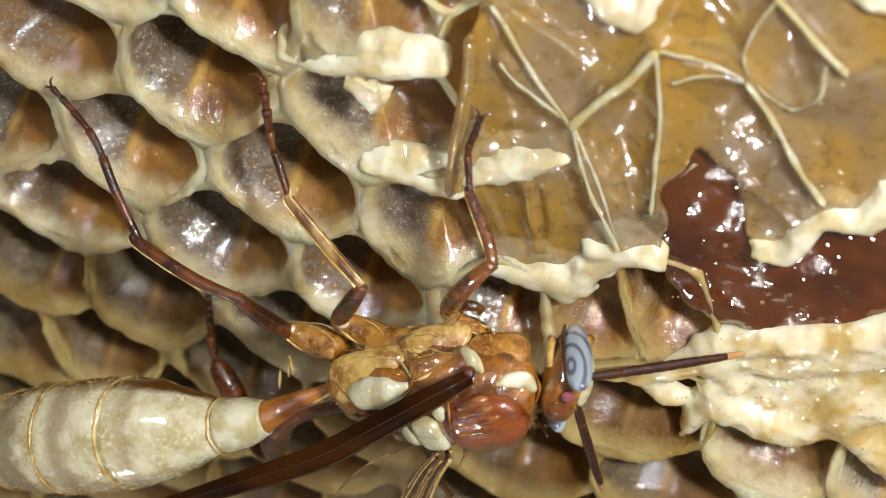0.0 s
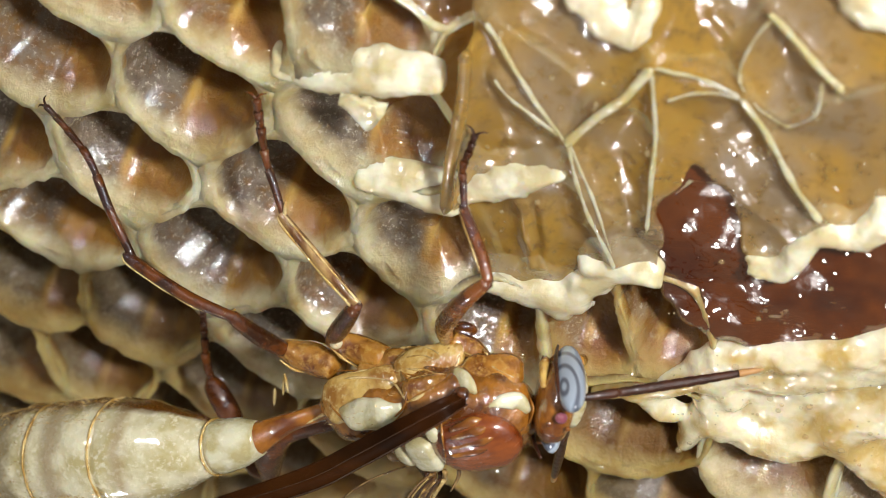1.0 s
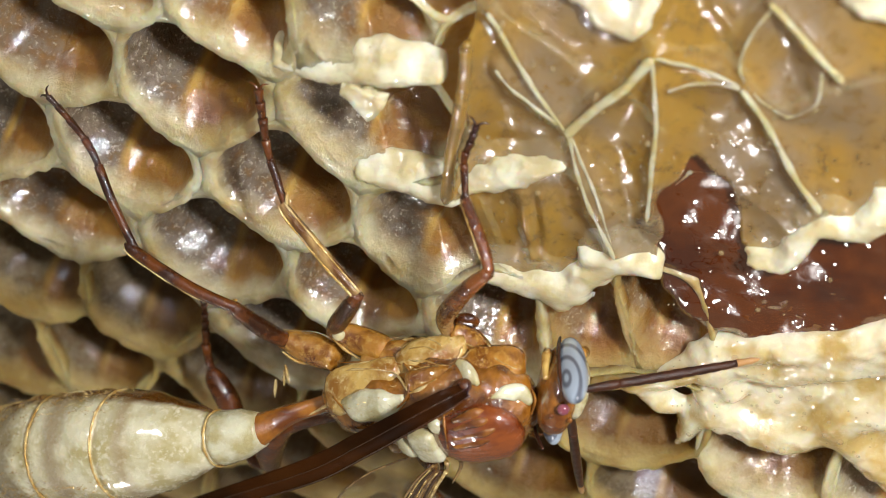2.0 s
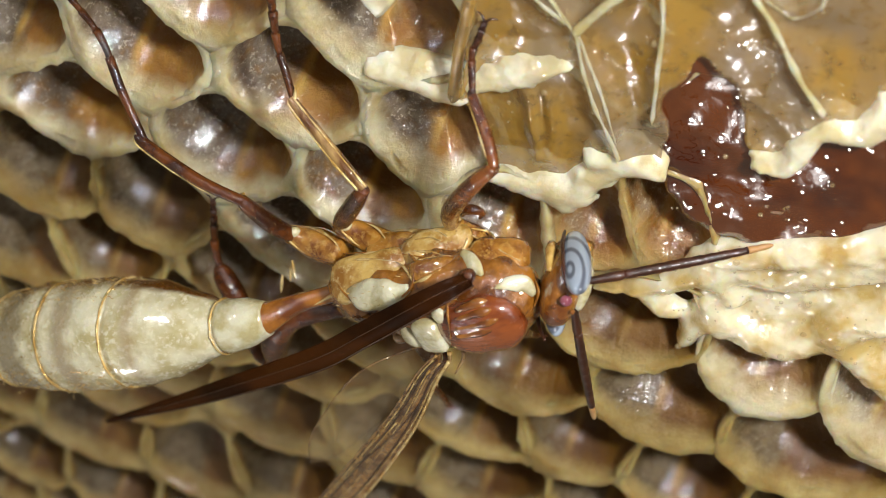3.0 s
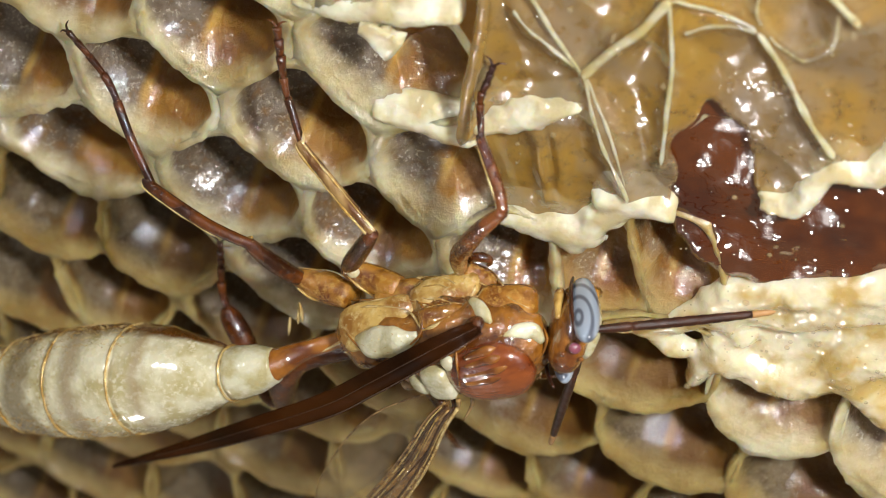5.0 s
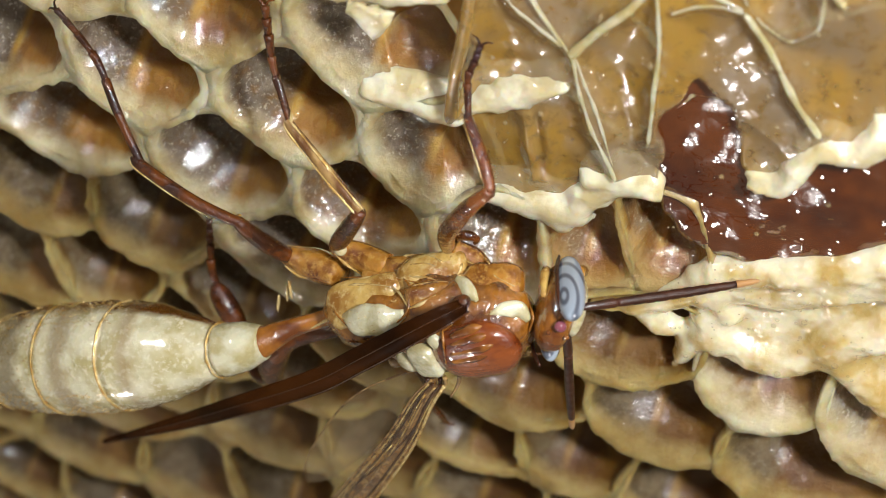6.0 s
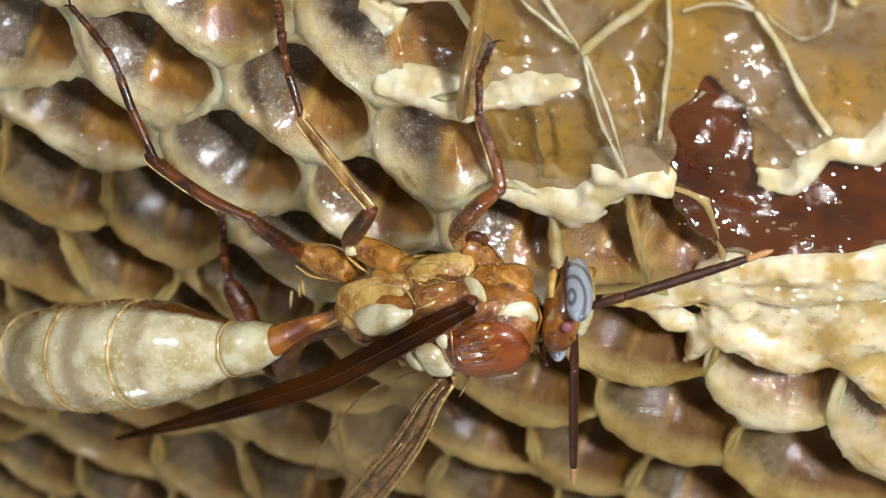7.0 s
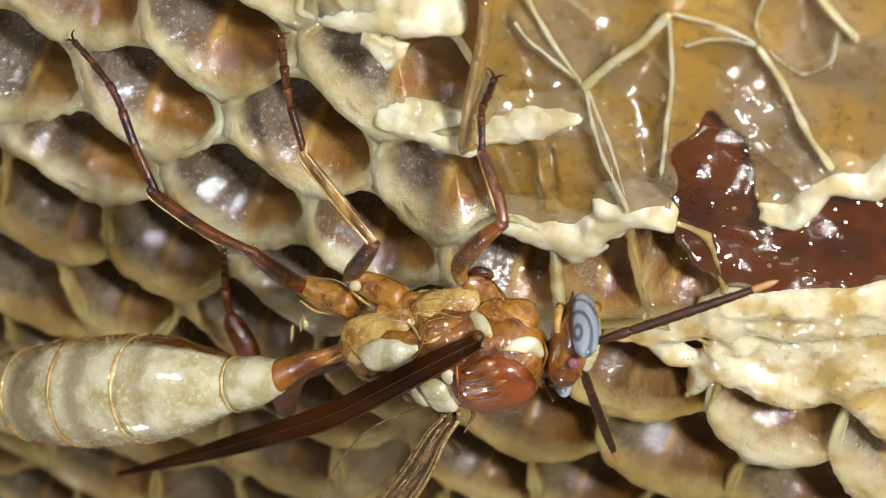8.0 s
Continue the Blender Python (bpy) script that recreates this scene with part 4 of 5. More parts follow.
def build_wasp():
    wasp = empty("wasp", "cream and orange wasp standing on honeycomb with half-spread wings", "wasp", BASE)
    wasp.rotation_euler = (0, 0, radians(HEADING))
    # thorax and its plates; the brown body below them darkens the gaps like shade
    thorax = part("thorax", loft(bmesh.new(), smooth_path([(-5.0, 0.1, 3.4, 0.4, 0.45), (-4.5, 0.15, 3.5, 0.75, 0.85), (-3.2, 0.15, 3.75, 1.22, 1.4), (-1.2, 0.05, 3.9, 1.65, 1.75),
                                                           (0.8, 0, 4.0, 1.98, 1.95), (2.4, 0, 4.05, 1.9, 1.75), (3.5, 0, 4.0, 1.45, 1.3), (4.2, 0, 3.8, 0.7, 0.7)], 5), 30, wobble=0.22), DARK_CUT, wasp)
    part("scutum", pillow((1.78, 1.32, 0.68), (0, 4, 4), (2.38, -0.12, 5.5), 2.3, 14, 28, wobble=0.05), RED, thorax, "glossy red-brown scutum")
    part("scutellum", pillow((0.60, 0.80, 0.40), (0, -6, 4), (0.22, -0.32, 5.75), 4.5), CREAM, thorax, "cream square scutellum")
    part("axilla", pillow((0.3, 0.35, 0.25), (0, 0, 20), (1.0, 0.65, 5.75), 2.6), CREAM, thorax, "small cream plate")
    part("metanotum", pillow((0.5, 0.55, 0.3), (0, -20, 0), (-0.75, -0.5, 5.65), 2.2), CREAM, thorax, "cream metanotum")
    part("propleuron", pillow((1.25, 0.45, 0.85), (15, 18, -18), (2.85, 1.32, 3.45), 2.4, 12, 24, wobble=0.16, seed=8), CUTICLE, thorax)
    part("mesopleuron", pillow((1.45, 0.42, 0.72), (22, 8, 2), (0.35, 1.72, 3.15), 2.8, 14, 28, wobble=0.22, seed=2), YELLOW_CUT, thorax)
    part("upper_mesopleuron", pillow((1.1, 0.42, 0.6), (35, 10, -4), (0.8, 1.58, 4.4), 2.8, 12, 24, wobble=0.18, seed=6), CUTICLE, thorax)
    part("metapleuron", pillow((1.2, 0.5, 0.65), (25, 5, 4), (-1.7, 1.45, 2.75), 2.8, 12, 24, wobble=0.18, seed=4), CUTICLE, thorax)
    part("propodeum", pillow((1.85, 0.62, 1.05), (38, 4, 6), (-2.4, 1.0, 4.0), 3.2, 14, 28, wobble=0.14, seed=5), YELLOW_CUT, thorax, "yellow-orange hind thorax plate")
    part("tegula", pillow((0.50, 0.30, 0.32), (0, 0, 30), (2.2, 1.75, 4.95), 2.2), DARK_LEG, thorax)
    # dark tubes along the plate seams, adding the shade of the grooves
    grooves = ([(-4.23, 1.31, 2.82), (-2.78, 1.6, 3.15), (-0.94, 1.88, 3.64), (1.31, 2.03, 4.29)], [(-3.76, 1.2, 4.55), (-2.78, 0.89, 5.2), (-1.08, 1.12, 5.44), (-0.16, 1.5, 5.16), (0.02, 1.93, 4.71)],
               [(4.21, 0.53, 3.83), (4.6, 0.5, 4.54), (4.25, -0.09, 4.68)], [(1.42, 1.28, 5.46), (1.48, 0.72, 6.08), (1.23, -0.25, 6.16)],
               [(0.02, 1.93, 4.71), (-0.1, 2.0, 4.2), (-0.6, 1.95, 3.7)])
    for rows in grooves:
        part("suture", tube([(*p, 0.02 if i in (0, len(rows) - 1) else 0.05) for i, p in enumerate(rows)], 7, 6, 0.05, len(rows)), DARK_CUT, thorax, "dark line painted for the shade between plates")
    # gold rims standing in for the glint of hairs along the plates' edges
    for size, turn, at in (((1.45, 0.42, 0.72), (22, 8, 2), (0.35, 1.72, 3.15)), ((1.1, 0.42, 0.6), (35, 10, -4), (0.8, 1.58, 4.4)),
                           ((1.2, 0.5, 0.65), (25, 5, 4), (-1.7, 1.45, 2.75)), ((1.85, 0.62, 1.05), (38, 4, 6), (-2.4, 1.0, 4.0))):
        m = pose(*at, *turn)
        rows = []
        for k in range(65):
            a = 2 * math.pi * k / 64
            f = [math.copysign(abs(v) ** 0.72, v) for v in (math.cos(a), math.sin(a))]
            p = m @ Vector((0.93 * size[0] * f[0], 0.55 * size[1], 0.93 * size[2] * f[1]))
            rows.append((*p, max(0.004, 0.016 + 0.075 * noise.noise(p * 1.7))))
        part("hair_edge", loft(bmesh.new(), rows, 6, up=(0, 1, 0.3), wobble=0.05), GOLD, thorax)
    # more gold glint lines, laid out from the camera's view
    edges = ([(-5.98, 2.4, 2.21), (-5.06, 2.2, 2.39), (-4.35, 1.95, 2.77), (-4.2, 1.57, 2.93)], [(-6.38, 2.14, 2.83), (-5.9, 1.65, 2.93), (-5.0, 1.35, 2.95), (-4.5, 1.2, 3.0)], [(-3.69, 2.74, 2.93), (-3.5, 2.02, 2.83), (-3.03, 1.55, 2.92)],
             [(-2.92, 2.38, 2.26), (-2.44, 2.17, 2.39), (-2.01, 1.96, 2.77)], [(-1.6, 1.97, 2.81), (-0.92, 1.92, 2.37), (0.43, 2.29, 2.88), (0.96, 2.2, 3.13)], [(-1.29, 1.86, 3.1), (-0.27, 2.02, 3.64), (0.5, 2.0, 3.75), (1.27, 2.07, 4.12)],
             [(1.27, 2.25, 2.9), (1.86, 1.9, 2.85), (3.25, 1.62, 3.53), (3.82, 1.23, 3.62)], [(1.64, 2.16, 2.68), (2.14, 1.63, 2.32), (2.79, 1.83, 2.97)], [(-3.7, 1.73, 3.79), (-2.68, 1.84, 3.77), (-1.35, 1.83, 3.93), (-0.71, 1.79, 4.22), (-0.1, 1.69, 4.91)],
             [(-5.79, -0.1, 4.35), (-5.18, 0.1, 4.2), (-4.3, 0.6, 4.4), (-3.76, 0.9, 4.82)], [(-0.03, 1.65, 5.02), (0.58, 1.78, 4.89), (1.13, 1.91, 4.6)], [(3.25, 1.3, 4.95), (3.8, 1.1, 4.55), (4.2, 0.75, 4.2)], [(-0.4, 2.2, 3.2), (0.3, 2.25, 3.2), (0.8, 2.25, 3.4)])
    for k, rows in enumerate(edges):
        part("hair_edge", tube([(*p, 0.02 if i in (0, len(rows) - 1) else 0.045) for i, p in enumerate(rows)], 7, 8, 0.07, k), GOLD, thorax)
    for name, label, rows in (("pronotal_collar", "cream collar plate", [(3.25, 1.22, 5.02, 0.05), (3.68, 1.14, 4.72, 0.24), (4.05, 0.84, 4.45, 0.30), (4.34, 0.3, 4.46, 0.10)]),
                              ("pleural_spot", "cream flank spot", [(1.84, 2.01, 3.9, 0.12), (2.2, 1.93, 4.2, 0.28), (2.5, 1.8, 4.45, 0.24), (2.78, 1.6, 4.7, 0.08)]),
                              ("propodeum_patch", "cream patch on the hind thorax", [(-3.3, 1.05, 4.7, 0.12), (-2.7, 1.1, 4.95, 0.44), (-2.0, 1.15, 5.08, 0.54), (-1.05, 1.28, 5.2, 0.46), (-0.25, 1.45, 5.05, 0.12)])):
        part(name, tube([(x, y + 0.03, z + 0.03, 1.2 * w, 0.4 * w + 0.05) for x, y, z, w in rows], 16, 5, 0.10, 3, (0.1, 0.7, 0.7)), CREAM, thorax, label)
    # ridges tinted amber in place of the bright streaks light draws on them
    for rows in ([(1.85, 1.04, 5.96), (2.67, 1.21, 5.78), (3.08, 1.2, 5.62)], [(1.78, 0.74, 6.1), (2.85, 0.92, 5.97), (3.28, 0.97, 5.81)], [(1.64, 0.34, 6.17), (2.96, 0.52, 6.07), (3.51, 0.6, 5.88)], [(1.5, -0.06, 6.2), (2.6, 0.1, 6.15), (3.3, 0.2, 6.0)]):
        part("scutal_ridge", tube([(p[0], p[1] - 0.05, p[2] - 0.08, r) for p, r in zip(rows, (0.10, 0.17, 0.03))], 10, 6, 0.08, 2), AMBER_CUT, thorax)
    for x, y, z in ((-6.2, 2.32, 2.5), (-3.5, 2.72, 2.72)):
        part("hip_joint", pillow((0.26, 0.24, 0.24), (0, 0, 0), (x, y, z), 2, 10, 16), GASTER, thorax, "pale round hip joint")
    # head
    head = part("head", pillow((0.74, 1.46, 1.8), (0, 0, 0), (0, 0, 0), 2.3, 16, 32, wobble=0.06), AMBER_CUT, wasp, at=(5.05, 0.05, 3.6))
    head.rotation_euler = (radians(-12), radians(12), radians(-36))
    for s in (1, -1):
        eye = part("compound_eye", pillow((0.56, 0.45, 1.95) if s > 0 else (0.46, 0.36, 1.35), (0, 0, 0), (0, 0, 0), 2.2, 18, 30), EYE, head, "glossy blue-grey eye with painted rings of reflection", at=(0.16, 1.38 if s > 0 else -1.22, 0.42 if s > 0 else 0.1))
        eye.rotation_euler = (radians(-s * 4), radians(4), radians(s * 30))
        part("eye_rim", tube([(-0.26, s * 1.34, -1.35, 0.05), (-0.40, s * 1.56, -0.4, 0.08), (-0.38, s * 1.56, 0.8, 0.08), (-0.18, s * 1.36, 1.85, 0.05)], 8, 5), DARK_ANT, head)
    for x, y, r, tone in ((0.02, 0.66, 0.23, OCELLUS), (-0.32, 0.25, 0.10, AMBER_CUT), (0.38, 0.22, 0.10, AMBER_CUT)):
        part("ocellus", pillow((r, r, r * 0.8), (0, 0, 0), (x, y, 1.83), 2, 10, 18), tone, head, "small shiny ocellus")
    part("face", pillow((0.4, 0.95, 1.3), (0, 0, 0), (0.75, 0, -0.35), 2.4), CREAM, head, "cream face plate")
    for s in (1, -1):
        part("mandible", tube([(0.6, s * 0.8, -1.3, 0.3), (0.9, s * 0.55, -1.8, 0.24), (1.0, s * 0.1, -2.1, 0.08)], 8), CUTICLE, head)
    part("temple", tube([(4.55, 0.9, 2.3, 0.08), (4.85, 1.2, 2.8, 0.16), (5.0, 1.28, 3.4, 0.16), (5.1, 1.1, 4.1, 0.06)], 10, 5, 0.1), YELLOW_CUT, wasp, "golden edge behind the eye")
    # waist and gaster
    waist = part("petiole", tube([(-4.7, 0, 3.6, 0.42), (-5.4, 0, 3.85, 0.36), (-6.5, 0, 4.25, 0.42), (-7.4, 0, 4.85, 0.62), (-7.9, 0, 5.1, 0.8)], 14), AMBER_CUT, wasp, "dark amber waist")
    gaster = part("gaster", loft(bmesh.new(), smooth_path([(-7.5, 0, 5.0, 0.7), (-8.2, 0, 5.15, 0.98), (-8.8, 0, 5.3, 1.08), (-9.3, 0, 5.4, 1.12), (-9.45, 0, 5.42, 0.98)], 5), 24), CREAM, wasp, "cream bell-shaped first segment")
    gaster_segment(gaster, "gaster_segment", [(-9.3, 0, 5.4, 0.85), (-9.55, 0, 5.4, 1.08), (-11.2, 0, 5.48, 1.72), (-12.6, 0, 5.53, 2.12), (-13.6, 0, 5.57, 2.28), (-14.0, 0, 5.6, 2.3), (-14.15, 0, 5.6, 2.1)])
    gaster_segment(gaster, "gaster_segment", [(-13.8, 0, 5.6, 2.15), (-14.4, 0, 5.62, 2.34), (-15.8, 0, 5.67, 2.42), (-16.9, 0, 5.72, 2.4), (-17.3, 0, 5.74, 2.36), (-17.45, 0, 5.74, 2.2)])
    gaster_segment(gaster, "gaster_segment", [(-17.1, 0, 5.74, 2.2), (-17.8, 0, 5.76, 2.34), (-19.0, 0, 5.78, 2.28), (-20.2, 0, 5.82, 2.08), (-20.35, 0, 5.82, 1.9)])
    gaster_segment(gaster, "gaster_segment", [(-20.1, 0, 5.82, 1.95), (-21.2, 0, 5.86, 1.82), (-22.6, 0, 5.9, 1.4), (-23.6, 0, 5.95, 0.95), (-24.3, 0, 5.98, 0.3)])
    for x, z, r in ((-9.4, 5.4, 1.13), (-14.1, 5.6, 2.31), (-17.4, 5.74, 2.37), (-20.3, 5.82, 2.08)):
        rows = [(x + 0.04 * noise.noise(Vector((x, k * 0.4, 0))), r * math.cos(a), z + r * math.sin(a), 0.055 + 0.03 * noise.noise(Vector((x, 0, k * 0.7)))) for k, a in ((k, 2 * math.pi * k / 60) for k in range(61))]
        part("segment_edge", loft(bmesh.new(), rows, 7, up=(1, 0.02, 0)), GOLD, gaster, "thin golden segment edge")
    # legs on the side that reaches over the comb
    legs = []
    legs.append(leg(wasp, "leg", "dark red-brown hind leg with an orange hip", [(-4.2, 1.3, 2.7, 0.62), (-5.4, 1.6, 2.4, 0.68), (-6.2, 2.0, 2.35, 0.5), (-6.7, 2.3, 2.3, 0.3)],
                    [(-6.3, 2.25, 2.5, 0.36), (-6.6, 3.3, 2.9, 0.42), (-6.8, 4.7, 3.35, 0.34), (-6.85, 5.1, 3.4, 0.26)],
                    [(-6.8, 4.95, 3.4, 0.28), (-8.3, 6.2, 3.4, 0.32), (-10.13, 7.92, 3.0, 0.30), (-10.3, 8.3, 2.85, 0.2)],
                    [(-10.15, 7.9, 2.95, 0.24), (-10.6, 9.9, 2.1, 0.22), (-10.97, 11.64, 1.2, 0.19), (-11.7, 12.8, 0.6, 0.17), (-12.31, 13.76, 0.25, 0.15)],
                    (DARK_LEG, DARK_LEG, DARK_LEG), [((-6.9, 5.0, 3.35), (-8.0, 5.5, 3.2)), ((-7.1, 5.1, 3.5), (-8.1, 5.75, 3.35)), ((-6.85, 5.1, 3.1), (-7.3, 4.9, 2.9))]))
    legs.append(leg(wasp, "leg", "golden-brown middle leg with a dark thigh", [(-2.0, 1.3, 2.6, 0.6), (-3.1, 1.8, 2.3, 0.62), (-3.8, 2.4, 2.4, 0.42), (-4.0, 2.7, 2.5, 0.3)],
                    [(-3.7, 2.9, 2.7, 0.28), (-2.9, 3.6, 3.2, 0.42), (-1.6, 4.8, 3.6, 0.38), (-1.03, 5.3, 3.6, 0.26)],
                    [(-1.05, 5.3, 3.6, 0.24), (-2.2, 6.7, 2.8, 0.30), (-3.4, 8.1, 1.9, 0.26), (-3.6, 8.4, 1.7, 0.18)],
                    [(-3.5, 8.2, 1.8, 0.2), (-3.68, 9.2, 1.2, 0.19), (-3.75, 10.2, 0.75, 0.19), (-3.5, 11.4, 0.4, 0.22), (-3.18, 12.51, 0.2, 0.2)],
                    (DARK_LEG, GOLD_LEG, DARK_LEG), [((-3.5, 8.1, 1.9), (-4.0, 7.9, 1.6)), ((-3.5, 8.2, 1.8), (-3.2, 8.9, 1.6))]))
    legs.append(leg(wasp, "leg", "red-brown front leg planted on the comb", [(2.2, 1.0, 2.8, 0.5), (1.6, 1.5, 2.4, 0.5), (1.1, 2.1, 2.4, 0.38)],
                    [(1.0, 2.2, 2.5, 0.32), (1.6, 3.4, 3.0, 0.42), (3.2, 4.9, 3.4, 0.38), (4.4, 5.64, 3.4, 0.26)],
                    [(4.4, 5.6, 3.4, 0.26), (4.2, 6.3, 2.7, 0.28), (3.66, 7.41, 1.6, 0.25), (3.6, 7.6, 1.5, 0.18)],
                    [(3.65, 7.45, 1.6, 0.18), (3.7, 8.1, 1.1, 0.18), (3.85, 8.75, 0.75, 0.18), (4.2, 9.2, 0.5, 0.18), (4.55, 9.68, 0.3, 0.16)],
                    (LEG_RED, LEG_RED, DARK_LEG)))
    # legs on the far side
    # its tibia and foot stand in for the body's shadow on the comb
    legs.append(leg(wasp, "leg", "dark hind leg in the shade of the body", [(-4.2, -1.3, 2.7, 0.55), (-5.2, -1.7, 2.4, 0.6), (-6.0, -2.1, 2.3, 0.4)],
                    [(-5.8, -2.1, 2.4, 0.36), (-8.2, -1.9, 3.0, 0.66), (-9.7, -3.2, 3.0, 0.78), (-10.6, -4.8, 2.8, 0.5)],
                    [(-10.6, -4.95, 2.8, 0.34), (-11.7, -4.9, 2.4, 0.36), (-11.97, -3.8, 1.9, 0.46), (-12.0, -2.2, 1.5, 0.66), (-12.3, -1.1, 1.1, 0.60), (-12.3, -0.6, 1.0, 0.3)],
                    [(-12.3, -0.8, 1.0, 0.24), (-12.2, 0.2, 0.8, 0.22), (-11.64, 1.58, 0.5, 0.2), (-11.27, 2.53, 0.3, 0.16)], (DARK_LEG, DARK_LEG, DARK_LEG),
                    [((-7.29, 0.63, 2.2), (-7.45, -0.25, 2.45)), ((-8.1, -0.1, 2.3), (-8.5, -0.94, 2.5)), ((-7.5, 0.3, 2.2), (-7.8, -0.4, 2.4))]))
    legs.append(leg(wasp, "leg", "brown middle leg in the shade of the body", [(-2.0, -1.3, 2.6, 0.55), (-2.8, -1.9, 2.3, 0.5), (-3.2, -2.4, 2.3, 0.36)],
                    [(-3.1, -2.4, 2.4, 0.32), (-2.8, -3.8, 2.9, 0.36), (-2.6, -5.0, 3.0, 0.28)],
                    [(-2.6, -5.0, 3.0, 0.26), (-3.6, -6.6, 2.2, 0.28), (-4.6, -8.0, 1.4, 0.22)],
                    [(-4.6, -8.0, 1.4, 0.18), (-4.9, -9.3, 0.8, 0.17), (-5.2, -10.6, 0.3, 0.14)], (DARK_LEG, GOLD_LEG, DARK_LEG)))
    legs.append(leg(wasp, "leg", "brown front leg in the shade of the body", [(2.2, -1.0, 2.8, 0.45), (1.7, -1.5, 2.4, 0.45), (1.3, -2.0, 2.4, 0.34)],
                    [(1.3, -2.0, 2.4, 0.3), (1.6, -2.9, 2.6, 0.36), (1.9, -3.6, 2.5, 0.28)],
                    [(1.9, -3.6, 2.5, 0.24), (1.5, -4.4, 1.8, 0.25), (1.1, -5.0, 1.2, 0.2)],
                    [(1.1, -5.0, 1.2, 0.16), (0.9, -5.6, 0.7, 0.16), (0.8, -6.2, 0.2, 0.13)], (DARK_LEG, DARK_LEG, DARK_LEG)))
    # wings
    wing(wasp, "forewing", "dark brown folded wing", [(2.5, 1.8, 5.1, 0.28), (1.99, 2.15, 6.0, 0.40), (0.48, 1.75, 6.5, 0.46), (-2.25, 0.35, 6.4, 0.50), (-5.6, -1.45, 6.0, 0.52), (-11.7, -3.85, 5.4, 0.44), (-15.9, -5.4, 5.0, 0.30), (-20.7, -7.0, 4.6, 0.10)],
         WING_DARK, (0.47, 0.60, 0.64), [(-0.9, -0.9, 0, 0.95, 0.04, VEIN), (0.1, 0.0, 0.05, 0.9, 0.025, VEIN)], fold=0.05)
    wing(wasp, "forewing", "clear amber folded wing with brown veins", [(0.3, -1.5, 5.95, 0.25), (-0.9, -2.6, 5.9, 0.42), (-3.7, -5.9, 5.5, 0.62), (-8.5, -10.7, 5.0, 0.78), (-12.2, -14.0, 4.6, 0.6), (-14.0, -15.4, 4.4, 0.12)],
         WING_CLEAR, (0.47, 0.60, 0.64), [(-0.95, -0.95, 0, 0.97, 0.09, GOLD), (-0.4, -0.6, 0.02, 0.9, 0.06, VEIN), (-0.1, 0.1, 0.05, 0.9, 0.05, GOLD_LEG), (0.4, 0.5, 0.05, 0.9, 0.05, VEIN), (0.95, 0.9, 0.05, 0.9, 0.06, GOLD_LEG), (-0.5, 0.5, 0.3, 0.55, 0.04, VEIN), (-0.75, -0.5, 0.1, 0.95, 0.04, GOLD), (0.2, -0.2, 0.15, 0.9, 0.035, GOLD), (0.65, 0.75, 0.1, 0.95, 0.05, GOLD), (0.3, 0.7, 0.4, 0.7, 0.035, GOLD)])
    wing(wasp, "hindwing", "small clear hindwing", [(-0.2, -1.6, 5.5, 0.2), (-1.6, -2.6, 5.2, 0.7), (-5.0, -4.9, 4.9, 1.1), (-9.0, -8.4, 4.6, 0.8), (-10.6, -9.9, 4.4, 0.15)],
         HIND_CLEAR, (0.47, 0.60, 0.64), [(0.95, 0.95, 0.05, 0.95, 0.04, GOLD_LEG)])
    for k, (x, y, z) in enumerate(((0.5, -1.75, 5.4), (0.2, -1.9, 5.3), (1.0, -1.85, 5.2), (-0.2, -1.7, 5.5))):
        part("wing_root", tube([(x, y + 0.3, z + 0.3, 0.10), (x - 0.3, y - 0.3, z + 0.2, 0.08), (x - 0.9, y - 1.0, z + 0.3, 0.03)], 7), VEIN if k % 2 else GOLD_LEG, wasp)
    plates = [o for o in thorax.children if o.name.startswith(("propleuron", "mesopleuron", "upper_mesopleuron", "metapleuron", "propodeum"))] + [thorax]
    hairs(plates, thorax, 450, 0.2, 3, keep=lambda p, q: q.y > -0.2)
    segments = [o for o in gaster.children if o.name.startswith("gaster_segment")]
    hairs(segments, gaster, 2600, 0.26, 4, 0.02, back=(-1.4, 0, 0), keep=lambda p, q: p.x < -13.5 and abs(q.y - q.z) > 0.75)
    hairs(segments, gaster, 2600, 0.13, 5, 0.026, back=(-1.4, 0, 0), keep=lambda p, q: p.x < -17.0)
    # the curled foot of the far front leg, and the balancer behind the wings
    part("curled_foot", tube([(1.45, 2.5, 2.3, 0.10), (1.75, 2.85, 2.45, 0.20), (2.15, 2.8, 2.4, 0.20), (2.3, 2.5, 2.3, 0.13), (2.1, 2.3, 2.3, 0.07)], 10, 5, 0.05), DARK_LEG, wasp, "small dark curled foot")
    part("hind_hip", pillow((0.28, 0.34, 0.26), (10, 0, 25), (-1.95, -1.35, 4.9), 2.2, 10, 16, wobble=0.2), GOLD_LEG, wasp)
    # antennae
    near = antenna(wasp, "dark antenna with an orange tip", (6.1, 0.55, 4.2), (0.1, 0.0))
    away = antenna(wasp, "dark antenna with an orange tip", (5.6, -0.35, 4.3), (0.0, -0.2))
    return wasp, legs, near, away


# ---------------------------------------------------------------- build
build_comb()
WASP, LEGS, ANT_NEAR, ANT_FAR = build_wasp()

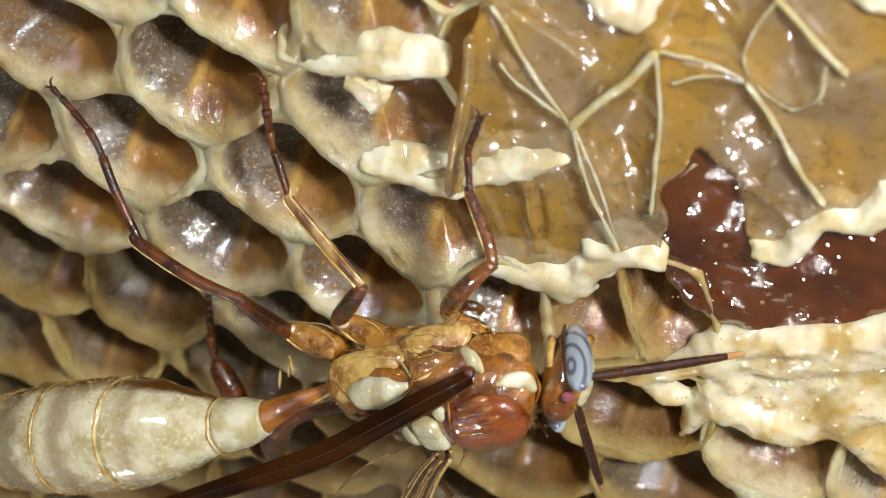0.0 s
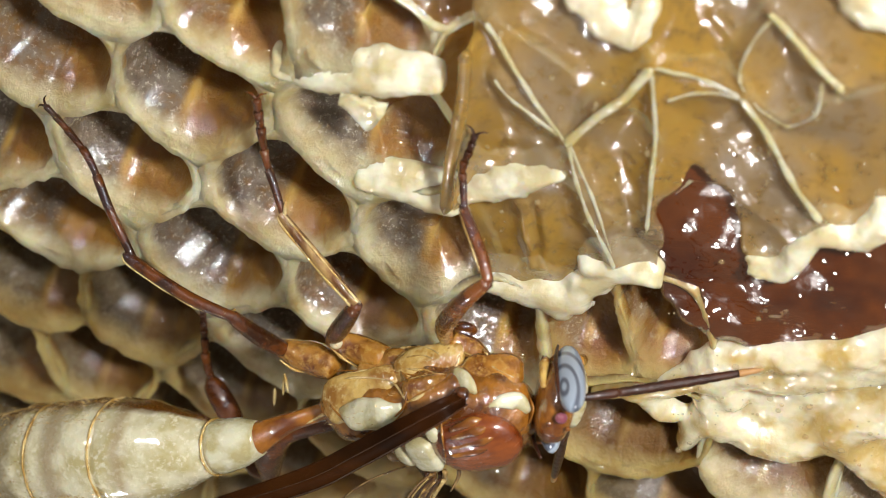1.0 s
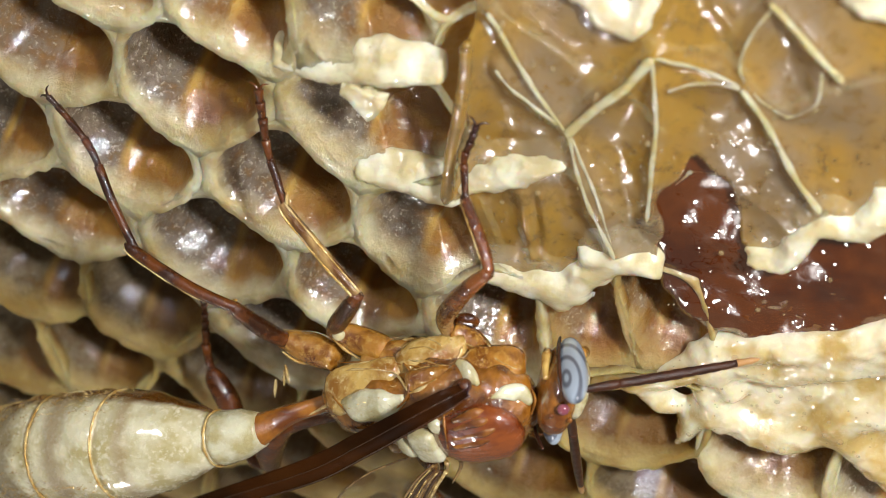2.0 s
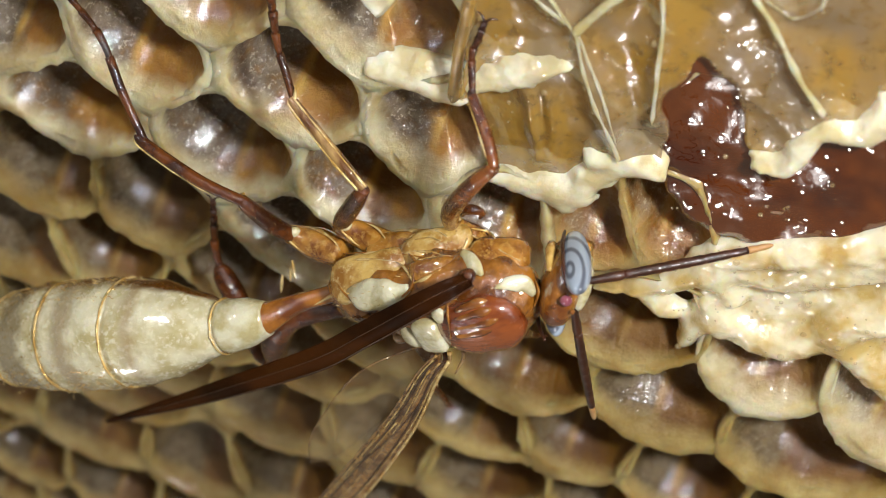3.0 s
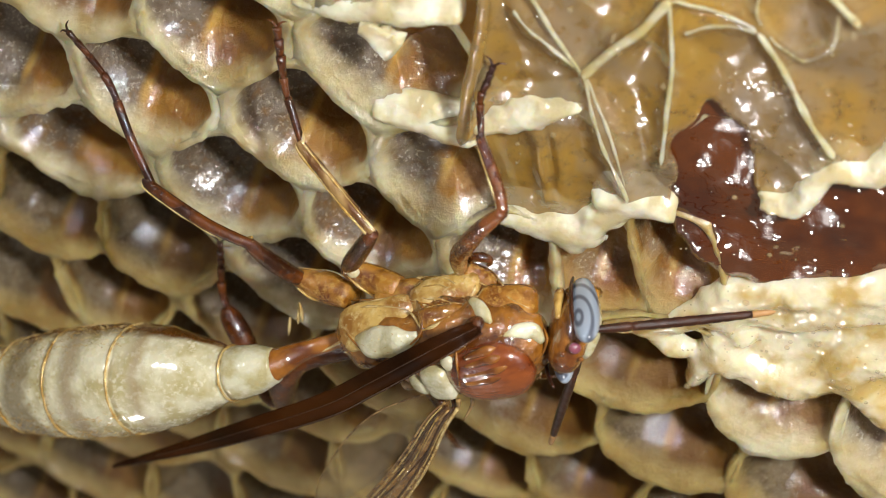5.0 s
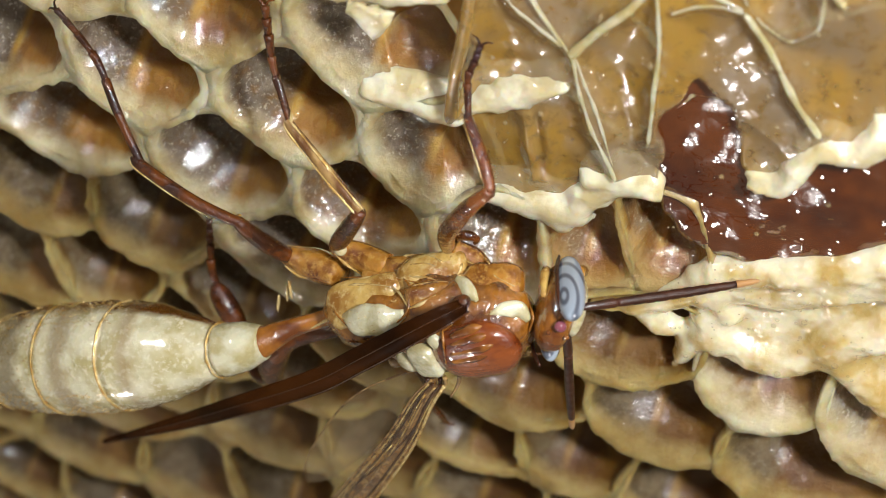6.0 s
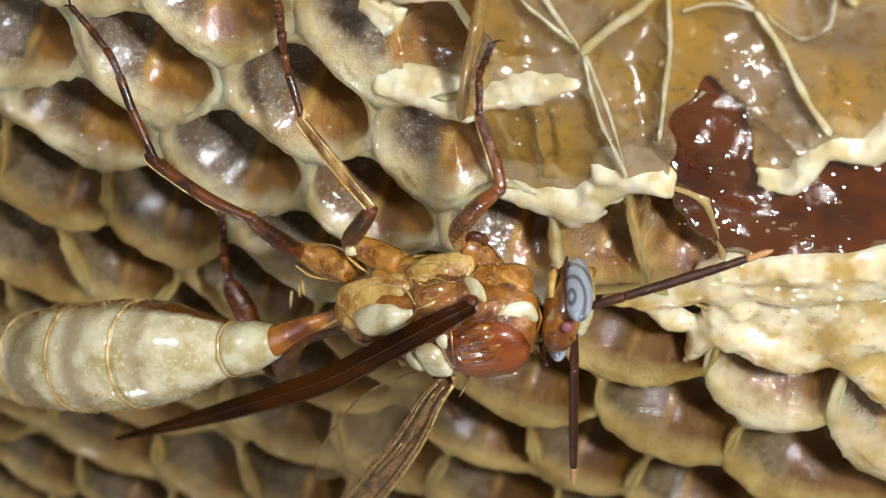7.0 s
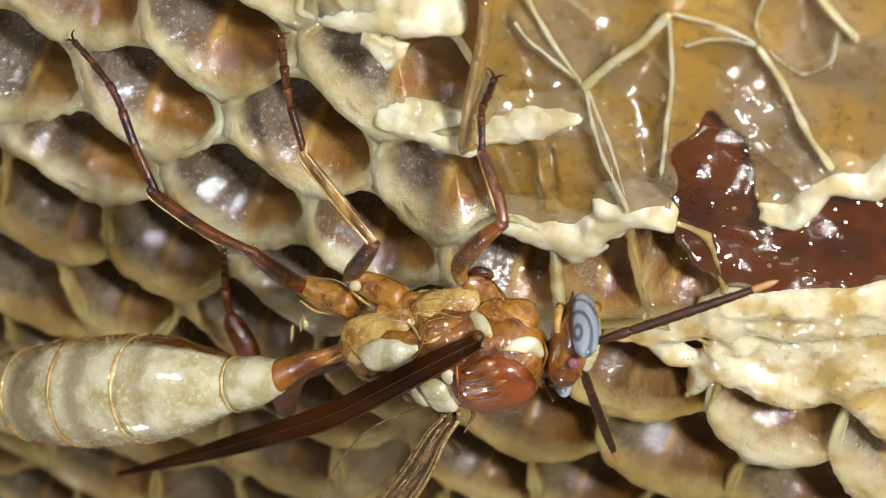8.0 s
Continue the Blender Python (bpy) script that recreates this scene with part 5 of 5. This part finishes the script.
# body sway, millimetres from where it stands at 3.5 s: seconds, x, y
SWAY = [(0, .02, .03), (.5, -.03, -.05), (1, -.11, -.18), (1.2, -.11, -.18), (2.3, -.01, -.25), (2.5, -.04, -.05), (3, .07, .15), (3.5, 0, 0), (4, .04, .02), (5.3, -.04, -.25),
        (5.5, -.06, -.30), (6, -.06, -.15), (6.5, -.31, -.55), (7, -.22, -.45), (7.5, -.08, -.42), (8, -.05, -.45)]


# antennae in the wasp's space: seconds, turn about the vertical, rise in degrees
NEAR_SWING = [(0, -40.8, -38.1), (0.5, -25.9, -31.8), (1, -26.5, -30.3), (1.2, -28.1, -31.6), (2.3, -28.6, -32.8), (2.5, -29.5, -32.9), (3, -17.3, -28.3), (3.5, -4.3, -24.4), (4, -23.3, -29.5), (4.2, -18.2, -28.8), (5.3, -30.4, -28.8), (5.5, -22.0, -26.4), (6, -25.9, -31.0), (6.5, -14.9, -26.7), (7, -1.1, -21.8), (7.5, 4.1, -25.5), (8, 0.4, -22.6)]
FAR_SWING = [(0, -102.8, -8.9), (0.5, -114.1, -10.5), (1, -119.6, -15.7), (1.2, -110.8, -14.5), (2.3, -107.5, -8.6), (2.5, -104.0, -1.1), (3, -102.8, -1.6), (3.5, -109.4, -19.0), (4, -107.4, -19.3), (4.2, -103.7, -13.9), (5.3, -124.7, -3.8), (5.5, -118.0, -4.9), (6, -109.2, -4.9), (6.5, -126.8, -25.1), (7, -104.6, 19.1), (7.5, -102.5, -11.1), (8, -99.3, -8.4)]


def motions():
    walk(cam, CAMERA_ROWS)
    for ob, swing in ((ANT_NEAR, NEAR_SWING), (ANT_FAR, FAR_SWING)):
        at = ob.location.copy()
        walk(ob, [(t, pose(*at, 0, -rise, turn)) for t, turn, rise in swing])
    # the feet hold the comb while the body sways
    c, s = math.cos(radians(HEADING)), math.sin(radians(HEADING))
    for ob in LEGS:
        walk(ob, [(t, pose(-0.8 * (c * x + s * y) * MM, -0.8 * (c * y - s * x) * MM, 0)) for t, x, y in SWAY])
    walk(WASP, [(t, pose((BASE[0] + x) * MM, (BASE[1] + y) * MM, 0, 0, 0, HEADING)) for t, x, y in SWAY])


motions()
